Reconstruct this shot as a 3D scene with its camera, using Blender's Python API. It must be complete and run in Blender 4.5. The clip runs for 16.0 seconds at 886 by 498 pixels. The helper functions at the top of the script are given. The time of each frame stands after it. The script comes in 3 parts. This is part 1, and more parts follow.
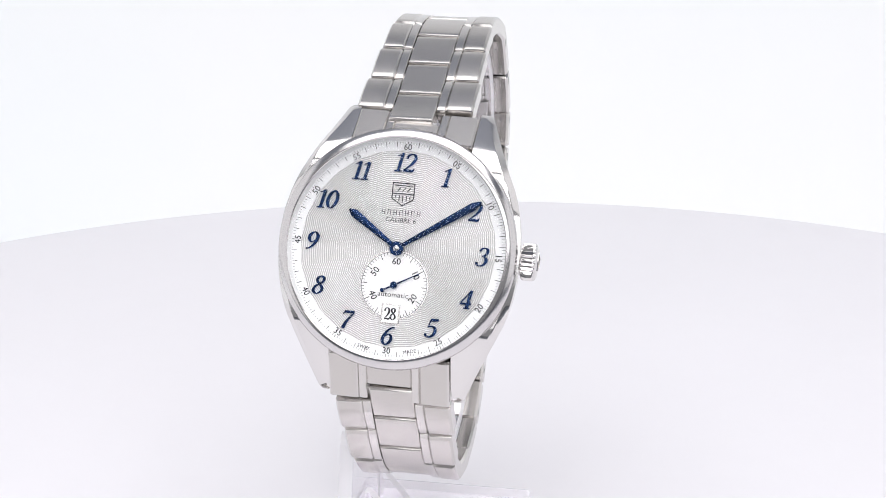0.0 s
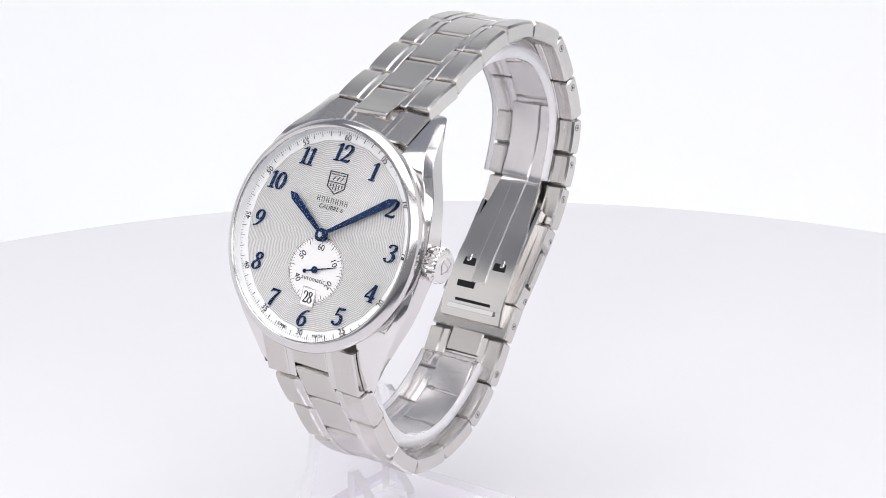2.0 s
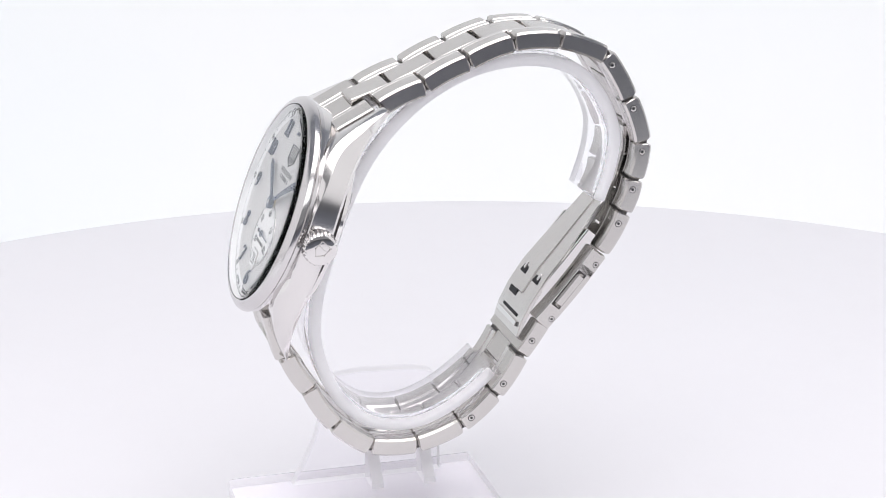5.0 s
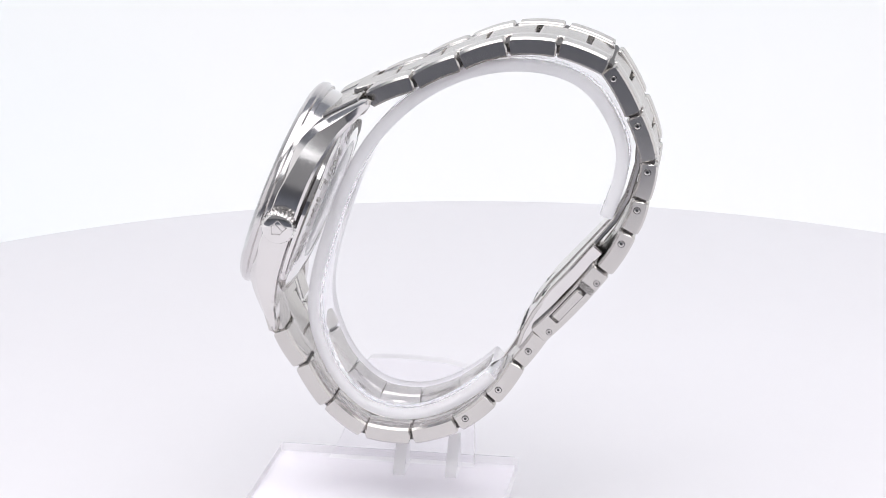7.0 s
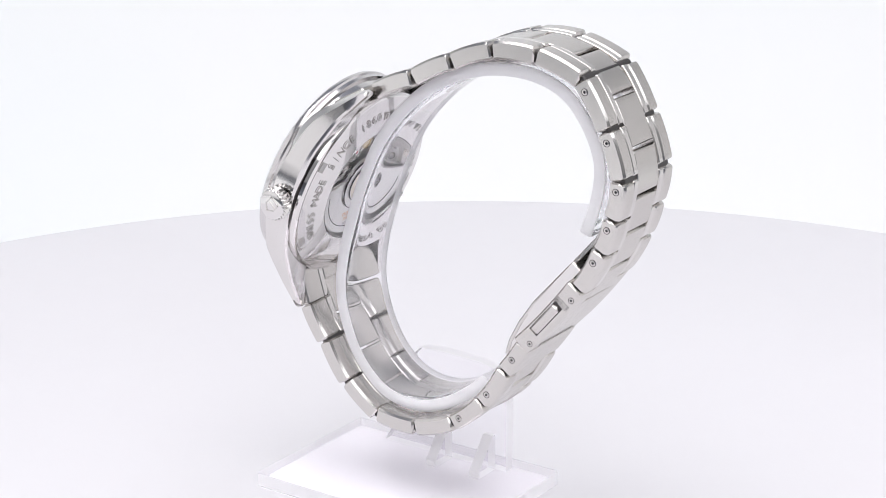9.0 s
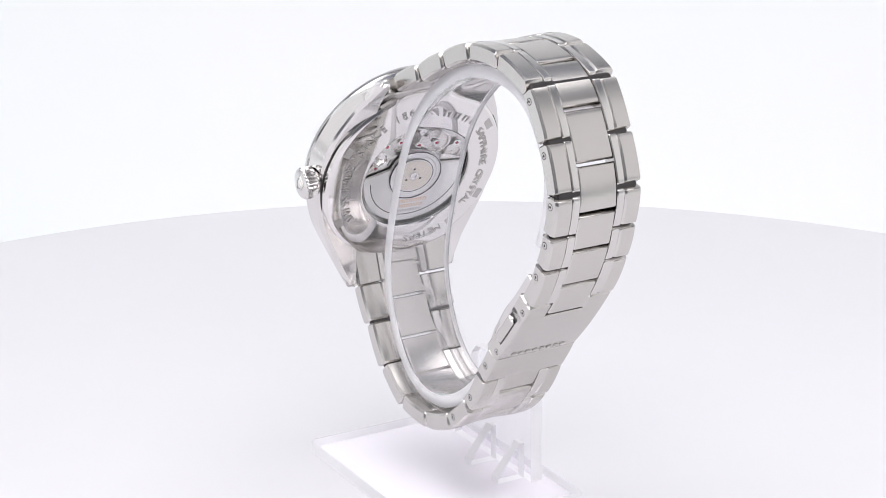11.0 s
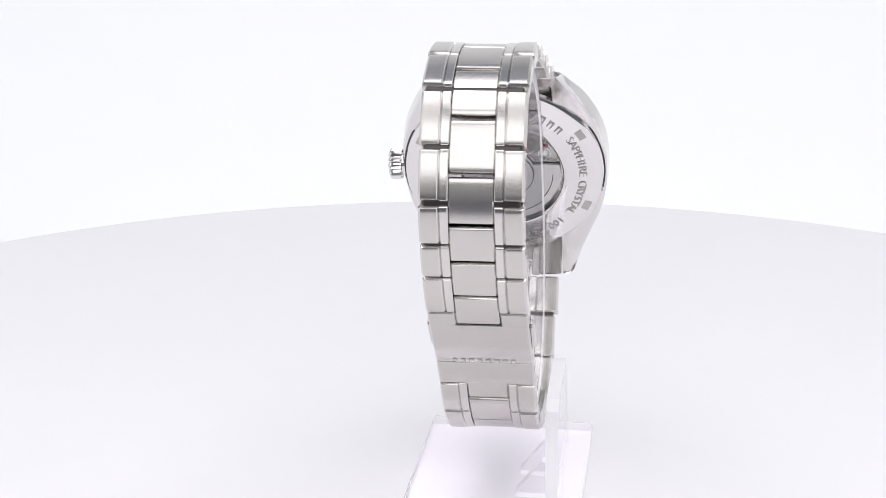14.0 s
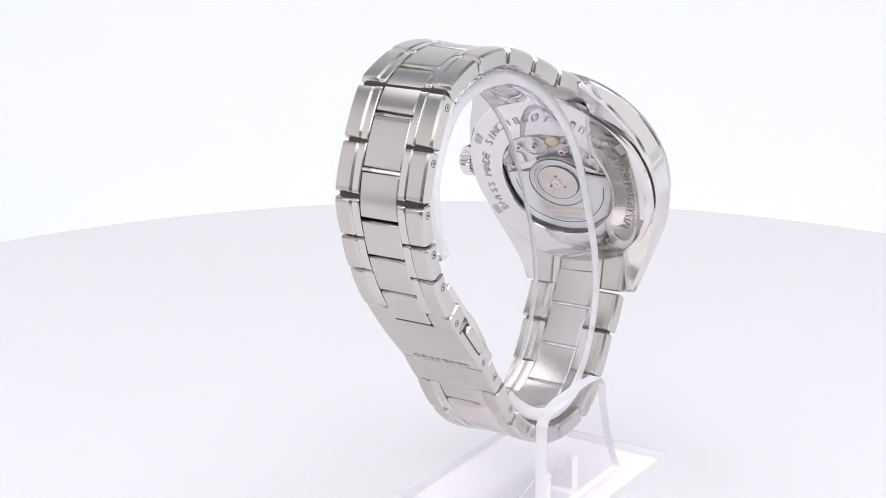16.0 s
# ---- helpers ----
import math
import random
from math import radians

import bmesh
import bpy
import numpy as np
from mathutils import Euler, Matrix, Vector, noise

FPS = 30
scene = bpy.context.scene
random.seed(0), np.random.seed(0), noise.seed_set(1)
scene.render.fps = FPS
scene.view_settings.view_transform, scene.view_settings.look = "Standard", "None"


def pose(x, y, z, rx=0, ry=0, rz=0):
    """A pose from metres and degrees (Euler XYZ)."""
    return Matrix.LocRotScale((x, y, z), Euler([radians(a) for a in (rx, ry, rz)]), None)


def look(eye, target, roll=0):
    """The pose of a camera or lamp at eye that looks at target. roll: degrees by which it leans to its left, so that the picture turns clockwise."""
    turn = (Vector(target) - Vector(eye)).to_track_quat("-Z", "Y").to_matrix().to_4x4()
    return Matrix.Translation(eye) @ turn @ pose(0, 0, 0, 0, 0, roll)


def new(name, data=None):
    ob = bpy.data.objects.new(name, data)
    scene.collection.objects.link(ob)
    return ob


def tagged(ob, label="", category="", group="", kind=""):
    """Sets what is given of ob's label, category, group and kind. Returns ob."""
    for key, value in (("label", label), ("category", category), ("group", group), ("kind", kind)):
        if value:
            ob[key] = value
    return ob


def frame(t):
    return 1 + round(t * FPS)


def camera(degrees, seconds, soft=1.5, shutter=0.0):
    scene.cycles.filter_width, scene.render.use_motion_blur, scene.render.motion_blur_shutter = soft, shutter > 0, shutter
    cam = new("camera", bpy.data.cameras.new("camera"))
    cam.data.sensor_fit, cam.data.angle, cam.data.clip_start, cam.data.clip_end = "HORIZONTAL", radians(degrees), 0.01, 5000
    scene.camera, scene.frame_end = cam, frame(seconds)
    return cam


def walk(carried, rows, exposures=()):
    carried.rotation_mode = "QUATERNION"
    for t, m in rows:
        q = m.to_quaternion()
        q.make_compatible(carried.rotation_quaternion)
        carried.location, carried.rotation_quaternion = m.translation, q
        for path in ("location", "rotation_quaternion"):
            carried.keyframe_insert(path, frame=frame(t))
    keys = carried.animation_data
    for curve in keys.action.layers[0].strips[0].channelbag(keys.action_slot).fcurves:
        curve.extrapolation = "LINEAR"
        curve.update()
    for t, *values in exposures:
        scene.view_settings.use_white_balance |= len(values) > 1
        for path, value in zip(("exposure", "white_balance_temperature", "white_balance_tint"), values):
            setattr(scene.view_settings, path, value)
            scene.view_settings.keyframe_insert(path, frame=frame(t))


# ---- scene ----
# Camera on a tripod before a product turntable; metres.
MM = 0.001
AXIS_DIST, EYE_Z = 0.31008, 0.1486
PITCH, YAW, ROLL = 0.30239, -0.01128, -0.304
eye = Vector((0, -AXIS_DIST, EYE_Z))
view = Vector((math.sin(YAW) * math.cos(PITCH), math.cos(YAW) * math.cos(PITCH), -math.sin(PITCH)))
cam = camera(27.05, 16.0, soft=0.4)
walk(cam, [(0.0, look(eye, eye + view, ROLL)), (16.0, look(eye, eye + view, ROLL))])


def turn_angle(t):
    """Turn of the turntable at t seconds, in radians."""
    s = t / 16.0
    return -(0.21983 * t + 0.00209 * math.sin(2 * math.pi * s) - 0.00063 * (math.cos(2 * math.pi * s) - 1) + 0.0027 * math.sin(math.pi * s) - 0.00027 * math.sin(4 * math.pi * s))


# Watch space: x to 3 o'clock, y to 12 o'clock, z out of the dial, origin at the dial's centre.
WATCH = Matrix(((0.98383, 0.0684, -0.1655), (-0.1788, 0.32345, -0.9292), (-0.01003, 0.94377, 0.33045))).to_quaternion().to_matrix().to_4x4()
WATCH.translation = (-0.01111, -0.03181, 0.06128)

# ---- light: a white photo tent, open towards the camera, with lamp panels above and at both sides ----
world = bpy.data.worlds.new("studio")
world.use_nodes = True
world.node_tree.nodes["Background"].inputs[0].default_value = (0.92, 0.92, 0.97, 1)
world.node_tree.nodes["Background"].inputs[1].default_value = 0.30
scene.world = world


def panel(name, size_x, size_y, radiance, m, colour=(1, 1, 1)):
    """A flat soft lamp; radiance is its surface brightness."""
    lamp = bpy.data.lights.new(name, "AREA")
    lamp.shape, lamp.size, lamp.size_y, lamp.color = "RECTANGLE", size_x, size_y, colour
    lamp.energy = radiance * math.pi * size_x * size_y
    ob = new(name, lamp)
    ob.matrix_basis = m
    return ob


panel("ceiling_lamp", 0.70, 0.46, 2.42, look((0, -0.125, 0.56), (0, -0.124, 0)), (1.0, 0.98, 0.99))
panel("side_lamp", 0.70, 0.42, 0.70, look((-0.46, -0.13, 0.20), (0, -0.13, 0.08)), (0.99, 0.975, 1.0))
panel("side_lamp", 0.70, 0.42, 0.70, look((0.46, -0.13, 0.20), (0, -0.13, 0.08)), (0.99, 0.975, 1.0))
panel("front_lamp", 0.60, 0.26, 2.05, look((0.04, -0.51, 0.41), (0, 0, 0.06)), (0.97, 0.97, 1.0))
scene.view_settings.exposure = 0.0


# ---- materials ----
class Nodes:
    def __init__(self, name):
        self.mat = bpy.data.materials.new(name)
        self.mat.use_nodes = True
        self.tree = self.mat.node_tree
        self.bsdf = self.tree.nodes["Principled BSDF"]

    def put(self, kind, **values):
        node = self.tree.nodes.new(kind)
        for key, value in values.items():
            node.inputs[key].default_value = value
        return node

    def link(self, a, b):
        self.tree.links.new(a, b)

    def math(self, op, a, b=None):
        node = self.tree.nodes.new("ShaderNodeMath")
        node.operation = op
        for i, v in enumerate((a, b)):
            if v is None:
                continue
            if isinstance(v, (int, float)):
                node.inputs[i].default_value = v
            else:
                self.link(v, node.inputs[i])
        return node.outputs[0]

    def coords(self, scale=(1, 1, 1)):
        tc, mp = self.put("ShaderNodeTexCoord"), self.put("ShaderNodeMapping")
        self.link(tc.outputs["Object"], mp.inputs[0])
        mp.inputs["Scale"].default_value = scale
        return mp.outputs[0]

    def noise(self, vec, scale, detail=3.0):
        n = self.put("ShaderNodeTexNoise", Scale=scale, Detail=detail)
        self.link(vec, n.inputs["Vector"])
        return n.outputs[0]

    def ramp(self, fac, low, high, a, b):
        n = self.put("ShaderNodeMapRange")
        self.link(fac, n.inputs[0])
        for i, v in enumerate((low, high, a, b)):
            n.inputs[i + 1].default_value = v
        return n.outputs[0]

    def mix(self, fac, a, b):
        n = self.tree.nodes.new("ShaderNodeMix")
        n.data_type = "RGBA"
        if isinstance(fac, float):
            n.inputs[0].default_value = fac
        else:
            self.link(fac, n.inputs[0])
        n.inputs[6].default_value, n.inputs[7].default_value = (*a, 1), (*b, 1)
        return n.outputs[2]

    def bump(self, height, strength, distance):
        n = self.put("ShaderNodeBump", Strength=strength, Distance=distance)
        self.link(height, n.inputs["Height"])
        self.link(n.outputs[0], self.bsdf.inputs["Normal"])

    def set(self, **values):
        for key, value in values.items():
            self.bsdf.inputs[key.replace("_", " ")].default_value = value
        return self


def steel(name, rough, grain, stretch, colour=(0.64, 0.61, 0.585), bump=0.0):
    """Stainless steel; grain: contrast of the brush lines, stretch: their scale along x, y, z."""
    n = Nodes(name).set(Metallic=1.0)
    v = n.coords(stretch)
    fine, broad = n.noise(v, 1.0, 2.0), n.noise(n.coords((120, 120, 120)), 1.0, 3.0)
    both = n.math("ADD", n.math("MULTIPLY", fine, 0.7), n.math("MULTIPLY", broad, 0.3))
    n.link(n.ramp(both, 0.3, 0.7, rough - grain, rough + grain), n.bsdf.inputs["Roughness"])
    dark = tuple(c * 0.93 for c in colour)
    n.link(n.mix(broad, dark, colour), n.bsdf.inputs["Base Color"])
    if bump:
        n.bump(fine, bump, 0.00003)
    return n.mat


BRUSHED = steel("brushed_steel", 0.26, 0.003, (9000, 300, 300), (0.615, 0.59, 0.565))
POLISHED = steel("polished_steel", 0.07, 0.02, (300, 300, 300), (0.79, 0.77, 0.76))
SATIN = steel("satin_steel", 0.19, 0.02, (600, 600, 600), (0.68, 0.658, 0.637))
CASE_STEEL = steel("polished_case_steel", 0.13, 0.02, (300, 300, 300), (0.77, 0.75, 0.74))
BEZEL = steel("bezel_steel", 0.17, 0.03, (500, 500, 500), (0.70, 0.68, 0.68))
CHAMPAGNE = steel("champagne_plate", 0.32, 0.03, (900, 900, 900), (0.80, 0.745, 0.66))
RHODIUM = steel("rhodium_plate", 0.4, 0.06, (900, 900, 900), (0.86, 0.85, 0.84))
DARK = Nodes("dark_recess").set(Base_Color=(0.02, 0.02, 0.022, 1), Roughness=0.5, Metallic=0.6).mat
INK = Nodes("black_print").set(Base_Color=(0.012, 0.013, 0.018, 1), Roughness=0.45).mat
GOLD = Nodes("gilt_print").set(Base_Color=(0.78, 0.55, 0.38, 1), Roughness=0.35, Metallic=0.7).mat
NOTCH = Nodes("matt_recess").set(Base_Color=(0.09, 0.085, 0.085, 1), Roughness=0.4, Metallic=1.0).mat
ENGRAVED = Nodes("engraved_steel").set(Base_Color=(0.50, 0.485, 0.475, 1), Roughness=0.35, Metallic=1.0).mat
RUBY = Nodes("ruby_jewel").set(Base_Color=(0.45, 0.03, 0.07, 1), Roughness=0.1).mat
BRASS = Nodes("brass_wheel").set(Base_Color=(0.70, 0.60, 0.44, 1), Roughness=0.25, Metallic=1.0).mat


def blued_steel():
    n = Nodes("blued_steel").set(Metallic=0.85, Roughness=0.24)
    n.link(n.mix(n.noise(n.coords((700, 700, 700)), 1.0), (0.008, 0.024, 0.075), (0.012, 0.036, 0.11)), n.bsdf.inputs["Base Color"])
    return n.mat


def dial_silver():
    """Silvered dial with engine-turned waves that fan out from the hub."""
    n = Nodes("silver_engine_turned_dial").set(Metallic=0.55, Roughness=0.38)
    sep = n.put("ShaderNodeSeparateXYZ")
    n.link(n.coords((1000, 1000, 1000)), sep.inputs[0])
    x, y = sep.outputs[0], sep.outputs[1]
    r = n.math("SQRT", n.math("ADD", n.math("MULTIPLY", x, x), n.math("MULTIPLY", y, y)))
    a = n.math("ARCTAN2", y, x)
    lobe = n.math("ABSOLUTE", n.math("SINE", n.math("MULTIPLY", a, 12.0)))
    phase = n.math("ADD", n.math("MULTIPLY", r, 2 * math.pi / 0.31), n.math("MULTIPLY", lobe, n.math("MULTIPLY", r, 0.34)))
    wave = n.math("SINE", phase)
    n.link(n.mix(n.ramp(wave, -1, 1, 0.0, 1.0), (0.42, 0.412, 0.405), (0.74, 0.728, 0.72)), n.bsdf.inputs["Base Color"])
    n.bump(wave, 0.5, 0.00005)
    return n.mat


def dial_white():
    n = Nodes("white_satin_dial_ring").set(Metallic=0.15, Roughness=0.4)
    n.link(n.mix(n.noise(n.coords((900, 900, 900)), 1.0), (0.77, 0.77, 0.775), (0.83, 0.83, 0.835)), n.bsdf.inputs["Base Color"])
    return n.mat


def clear(name, ior, tint=(1, 1, 1), rough=0.0, haze=0.0):
    """Clear solid; haze: the share that fine scratches scatter."""
    return Nodes(name).set(Base_Color=(*tint, 1), Roughness=rough, Transmission_Weight=1.0 - haze, IOR=ior).mat


def white_sheet(name, low, high, rough, scale):
    n = Nodes(name).set(Roughness=rough)
    v = n.coords((1, 1, 1))
    mixed = n.math("ADD", n.math("MULTIPLY", n.noise(v, scale, 4.0), 0.6), n.math("MULTIPLY", n.noise(v, scale * 14, 3.0), 0.4))
    n.link(n.mix(mixed, low, high), n.bsdf.inputs["Base Color"])
    n.bump(n.noise(v, scale * 30), 0.05, 0.0004)
    return n


def subdial_silver():
    """Silvered small dial with fine circular lines."""
    n = Nodes("silver_subdial").set(Metallic=0.45, Roughness=0.36)
    sep = n.put("ShaderNodeSeparateXYZ")
    n.link(n.coords((1000, 1000, 1000)), sep.inputs[0])
    x, y = sep.outputs[0], n.math("ADD", sep.outputs[1], 5.8)
    r = n.math("SQRT", n.math("ADD", n.math("MULTIPLY", x, x), n.math("MULTIPLY", y, y)))
    wave = n.math("SINE", n.math("MULTIPLY", r, 2 * math.pi / 0.2))
    n.link(n.mix(n.ramp(wave, -1, 1, 0.0, 1.0), (0.76, 0.75, 0.745), (0.83, 0.82, 0.815)), n.bsdf.inputs["Base Color"])
    n.bump(wave, 0.1, 0.00003)
    return n.mat


BLUE, DIAL, DIAL_WHITE, SUBDIAL = blued_steel(), dial_silver(), dial_white(), subdial_silver()
CRYSTAL = clear("sapphire_crystal", 1.16)
ACRYLIC = clear("clear_acrylic", 1.10, (0.975, 0.965, 0.985), 0.0, 0.0)
ACRYLIC_CUT = clear("sawn_acrylic_edge", 1.06, (0.99, 0.98, 1.0), 0.3, 0.72)
SCUFFED = clear("scuffed_acrylic", 1.12, (0.985, 0.98, 1.0), 0.0, 0.05)
TABLE_MAT = white_sheet("white_turntable", (0.845, 0.828, 0.857), (0.872, 0.856, 0.884), 0.35, 9).mat


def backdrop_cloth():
    """White tent cloth; its glow and faint cool haze are painted in as emission."""
    n = white_sheet("glowing_tent_cloth", (0.84, 0.85, 0.86), (0.88, 0.88, 0.88), 0.9, 4)
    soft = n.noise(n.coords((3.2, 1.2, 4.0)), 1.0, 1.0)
    # Emission brightens the cloth with no lamp behind it; bluish patches imitate haze.
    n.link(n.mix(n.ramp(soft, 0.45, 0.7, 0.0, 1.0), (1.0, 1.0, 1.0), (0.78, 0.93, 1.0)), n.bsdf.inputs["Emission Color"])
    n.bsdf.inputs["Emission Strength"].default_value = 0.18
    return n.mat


GLOW_CLOTH = backdrop_cloth()
ROOF = white_sheet("grey_roof_cloth", (0.40, 0.42, 0.47), (0.46, 0.48, 0.53), 0.9, 4).mat
DESK = white_sheet("dark_grey_desk", (0.09, 0.10, 0.13), (0.13, 0.14, 0.17), 0.5, 6).mat


# ---- mesh helpers ----
# The head sits a little askew in its bracelet: parts put on it while HEAD_ON names the watch take this pose.
HEAD = pose(0.0005, 0.00059, -0.00112, -2.2, 0.67, -1.9)
HEAD_ON = []
LIFT = [Matrix()]
def part(name, bm, material, parent=None, label="", m=None, sharp=32):
    """Links a bmesh as one mesh object; material: one, or a list for the faces' material_index."""
    bm.normal_update()
    for f in bm.faces:
        f.smooth = True
    for e in bm.edges:
        if len(e.link_faces) == 2 and e.calc_face_angle(0) > radians(sharp):
            e.smooth = False
    me = bpy.data.meshes.new(name)
    bm.to_mesh(me)
    bm.free()
    for mat in material if isinstance(material, (list, tuple)) else (material,):
        me.materials.append(mat)
    ob = new(name, me)
    if parent:
        ob.parent = parent
    if m or parent in HEAD_ON:
        ob.matrix_basis = (HEAD @ LIFT[0] if parent in HEAD_ON else Matrix()) @ (m or Matrix())
    return tagged(ob, label)


def loft(bm, rings, cap=True, closed=False):
    """Skin between rings of equally many points."""
    vs = [[bm.verts.new(p) for p in ring] for ring in rings]
    n = len(vs[0])
    pairs = list(zip(vs, vs[1:])) + ([(vs[-1], vs[0])] if closed else [])
    for a, b in pairs:
        for i in range(n):
            bm.faces.new((a[i], a[(i + 1) % n], b[(i + 1) % n], b[i]))
    if cap and not closed:
        bm.faces.new(vs[0][::-1])
        bm.faces.new(vs[-1])
    bmesh.ops.recalc_face_normals(bm, faces=bm.faces)
    return bm


def revolve(profile, seg=96, bm=None):
    """A closed profile of (r, z) in mm turned round z."""
    bm = bm or bmesh.new()
    rings = []
    for k in range(seg):
        c, s = math.cos(2 * math.pi * k / seg), math.sin(2 * math.pi * k / seg)
        rings.append([Vector((r * c, r * s, z)) * MM for r, z in profile])
    return loft(bm, rings, cap=False, closed=True)


def disc(r, z0, z1, seg=64, bm=None, centre=(0, 0)):
    bm = bm or bmesh.new()
    ring = [(centre[0] + r * math.cos(2 * math.pi * k / seg), centre[1] + r * math.sin(2 * math.pi * k / seg)) for k in range(seg)]
    return loft(bm, [[Vector((x, y, z)) * MM for x, y in ring] for z in (z0, z1)])


def block(bm, x0, x1, y0, y1, z0, z1, bevel=0.0, m=None):
    """A box with chamfered edges, in mm."""
    b = min(bevel, (x1 - x0) / 3, (y1 - y0) / 3, (z1 - z0) / 3)
    rings = []
    for z, i in ((z0, b), (z0 + b, 0), (z1 - b, 0), (z1, b)) if b else ((z0, 0), (z1, 0)):
        c = b * 0.9
        p = [(x0 + i + c, y0 + i), (x1 - i - c, y0 + i), (x1 - i, y0 + i + c), (x1 - i, y1 - i - c), (x1 - i - c, y1 - i), (x0 + i + c, y1 - i), (x0 + i, y1 - i - c), (x0 + i, y0 + i + c)] if b else \
            [(x0, y0), (x1, y0), (x1, y1), (x0, y1)]
        ring = [Vector((x, y, z)) * MM for x, y in p]
        rings.append([m @ v for v in ring] if m else ring)
    return loft(bm, rings)


def strip(bm, path, x0, x1, thick, ch=0.25, ends=0.25, widths=None, crown_=0.0):
    """A bar along a path of (y, z) in mm, between x0 and x1, with chamfered edges. The path runs at half its thickness. crown_: radius of the outer end corners."""
    pts = [Vector((0, y, z)) for y, z in path]
    rings = []
    n = len(pts)
    def tangent(i):
        return (pts[min(i + 1, n - 1)] - pts[max(i - 1, 0)]).normalized()
    t0, t1 = tangent(0), tangent(n - 1)
    stations = [(pts[0], t0, ends, 0, crown_), (pts[0] + t0 * ends, t0, 0, 0, crown_ * 0.42)]
    if crown_:
        stations += [(pts[0] + t0 * crown_ * 0.62, t0, 0, 0, crown_ * 0.1), (pts[0] + t0 * crown_, t0, 0, 0, 0)]
    stations += [(pts[i], tangent(i), 0, i, 0) for i in range(1, n - 1)]
    if crown_:
        stations += [(pts[-1] - t1 * crown_, t1, 0, n - 1, 0), (pts[-1] - t1 * crown_ * 0.62, t1, 0, n - 1, crown_ * 0.1)]
    stations += [(pts[-1] - t1 * ends, t1, 0, n - 1, crown_ * 0.42), (pts[-1], t1, ends, n - 1, crown_)]
    for p, t, shrink, i, cut in stations:
        nor = Vector((0, -t.z, t.y))
        w = widths[i] if widths else 0
        a, b, h = x0 + shrink - w, x1 - shrink + w, thick / 2 - shrink
        c = min(ch, h * 0.8)
        ring = []
        for x, q in ((a + c, -h), (b - c, -h), (b, -h + c), (b, h - c - cut), (b - c, h - cut), (a + c, h - cut), (a, h - c - cut), (a, -h + c)):
            ring.append((Vector((x, 0, 0)) + p + nor * q) * MM)
        rings.append(ring)
    return loft(bm, rings)


def bow(a, b, bulge, n=6):
    """Points from a to b, bowed outwards (away from the loop's middle)."""
    a, b = Vector(a), Vector(b)
    d = b - a
    nor = Vector((-d.y, d.x)).normalized()
    return [tuple(a + d * (k / n) + nor * bulge * 4 * (k / n) * (1 - k / n)) for k in range(n + 1)]


def glossy_sides(bm):
    """Polished flanks and rounded edges (index 1), brushed tops (index 0)."""
    bm.normal_update()
    for f in bm.faces:
        f.material_index = 1 if abs(f.normal.x) > 0.3 or len(f.verts) > 4 else 0
    return bm


# ---- setting ----
def build_backdrop():
    bm = bmesh.new()
    prof = [(-0.215, -0.02), (0.22, -0.02)]
    for k in range(1, 13):
        a = k / 12 * math.pi / 2
        prof.append((0.22 + 0.22 * math.sin(a), 0.20 - 0.22 * math.cos(a)))
    prof.append((0.44, 0.75))
    xs = [-0.75, -0.4, 0.0, 0.4, 0.75]
    rows_ = [[bm.verts.new((x, y, z)) for x in xs] for y, z in prof]
    for a, b in zip(rows_, rows_[1:]):
        for i in range(len(xs) - 1):
            bm.faces.new((a[i], a[i + 1], b[i + 1], b[i]))
    ob = part("backdrop", bm, GLOW_CLOTH)
    return tagged(ob, "seamless white tent cloth sweep with an added glow behind the turntable", "backdrop", kind="structure")


def sheet(name, x0, x1, y0, y1, z, thick, material):
    bm = bmesh.new()
    loft(bm, [[Vector((x, y, q)) for x, y in ((x0, y0), (x1, y0), (x1, y1), (x0, y1))] for q in (z, z + thick)])
    return part(name, bm, material)


def build_tent_roof():
    return tagged(sheet("ceiling", -0.75, 0.75, -0.22, 0.46, 0.62, 0.004, ROOF), "grey tent cloth roof above the lamp panel", "ceiling", kind="structure")


def build_desk():
    return tagged(sheet("ground", -3.0, 3.0, -3.0, 3.0, -0.06, 0.03, DESK), "dark grey desk top under the photo tent", "desk", kind="structure")


def build_turntable():
    root = new("turntable")
    R = 205.5
    part("platter", revolve([(0.01, -14.0), (R + 21, -14.0), (R + 22, -13.0), (R + 22, -5.0)] + [(R + 60 * math.sin(radians(a)), -60 + 60 * math.cos(radians(a))) for a in (20, 17, 14, 11, 8, 5, 2.5, 0)] + [(0.01, 0.0)], 160), TABLE_MAT, root, sharp=50)
    part("foot", revolve([(0.01, -19.9), (120, -19.9), (120, -14.1), (0.01, -14.1)], 96), TABLE_MAT, root)
    return tagged(root, "round white turntable platter with a soft satin top", "turntable")


# ---- bracelet ----
# Joints between the rows of links, from the upper lugs over the clasp to the lower lugs: (y, z) in mm.
JOINTS = [(22.7, -10.6), (28.5, -17.1), (34.5, -23.3), (39.8, -30.0), (42.5, -38.0), (42.3, -47.0), (36.28, -53.98),
          (29.6, -59.3), (22.84, -60.3), (16.58, -60.35), (8.43, -58.8), (-7.28, -52.6), (-13.46, -50.79), (-21.69, -48.61),
          (-28.8, -44.44), (-34.21, -37.5), (-36.4, -29.1), (-33.7, -21.2), (-28.2, -14.5), (-23.2, -8.7)]
HALF_WIDTH = [9.9, 9.5, 9.1, 8.8, 8.6, 8.4, 8.35, 8.35, 8.35, 8.35, 8.35, 8.3, 8.3, 8.3, 8.3, 8.35, 8.5, 8.9, 9.3, 9.8]
MID = 3.58          # half width of the centre links
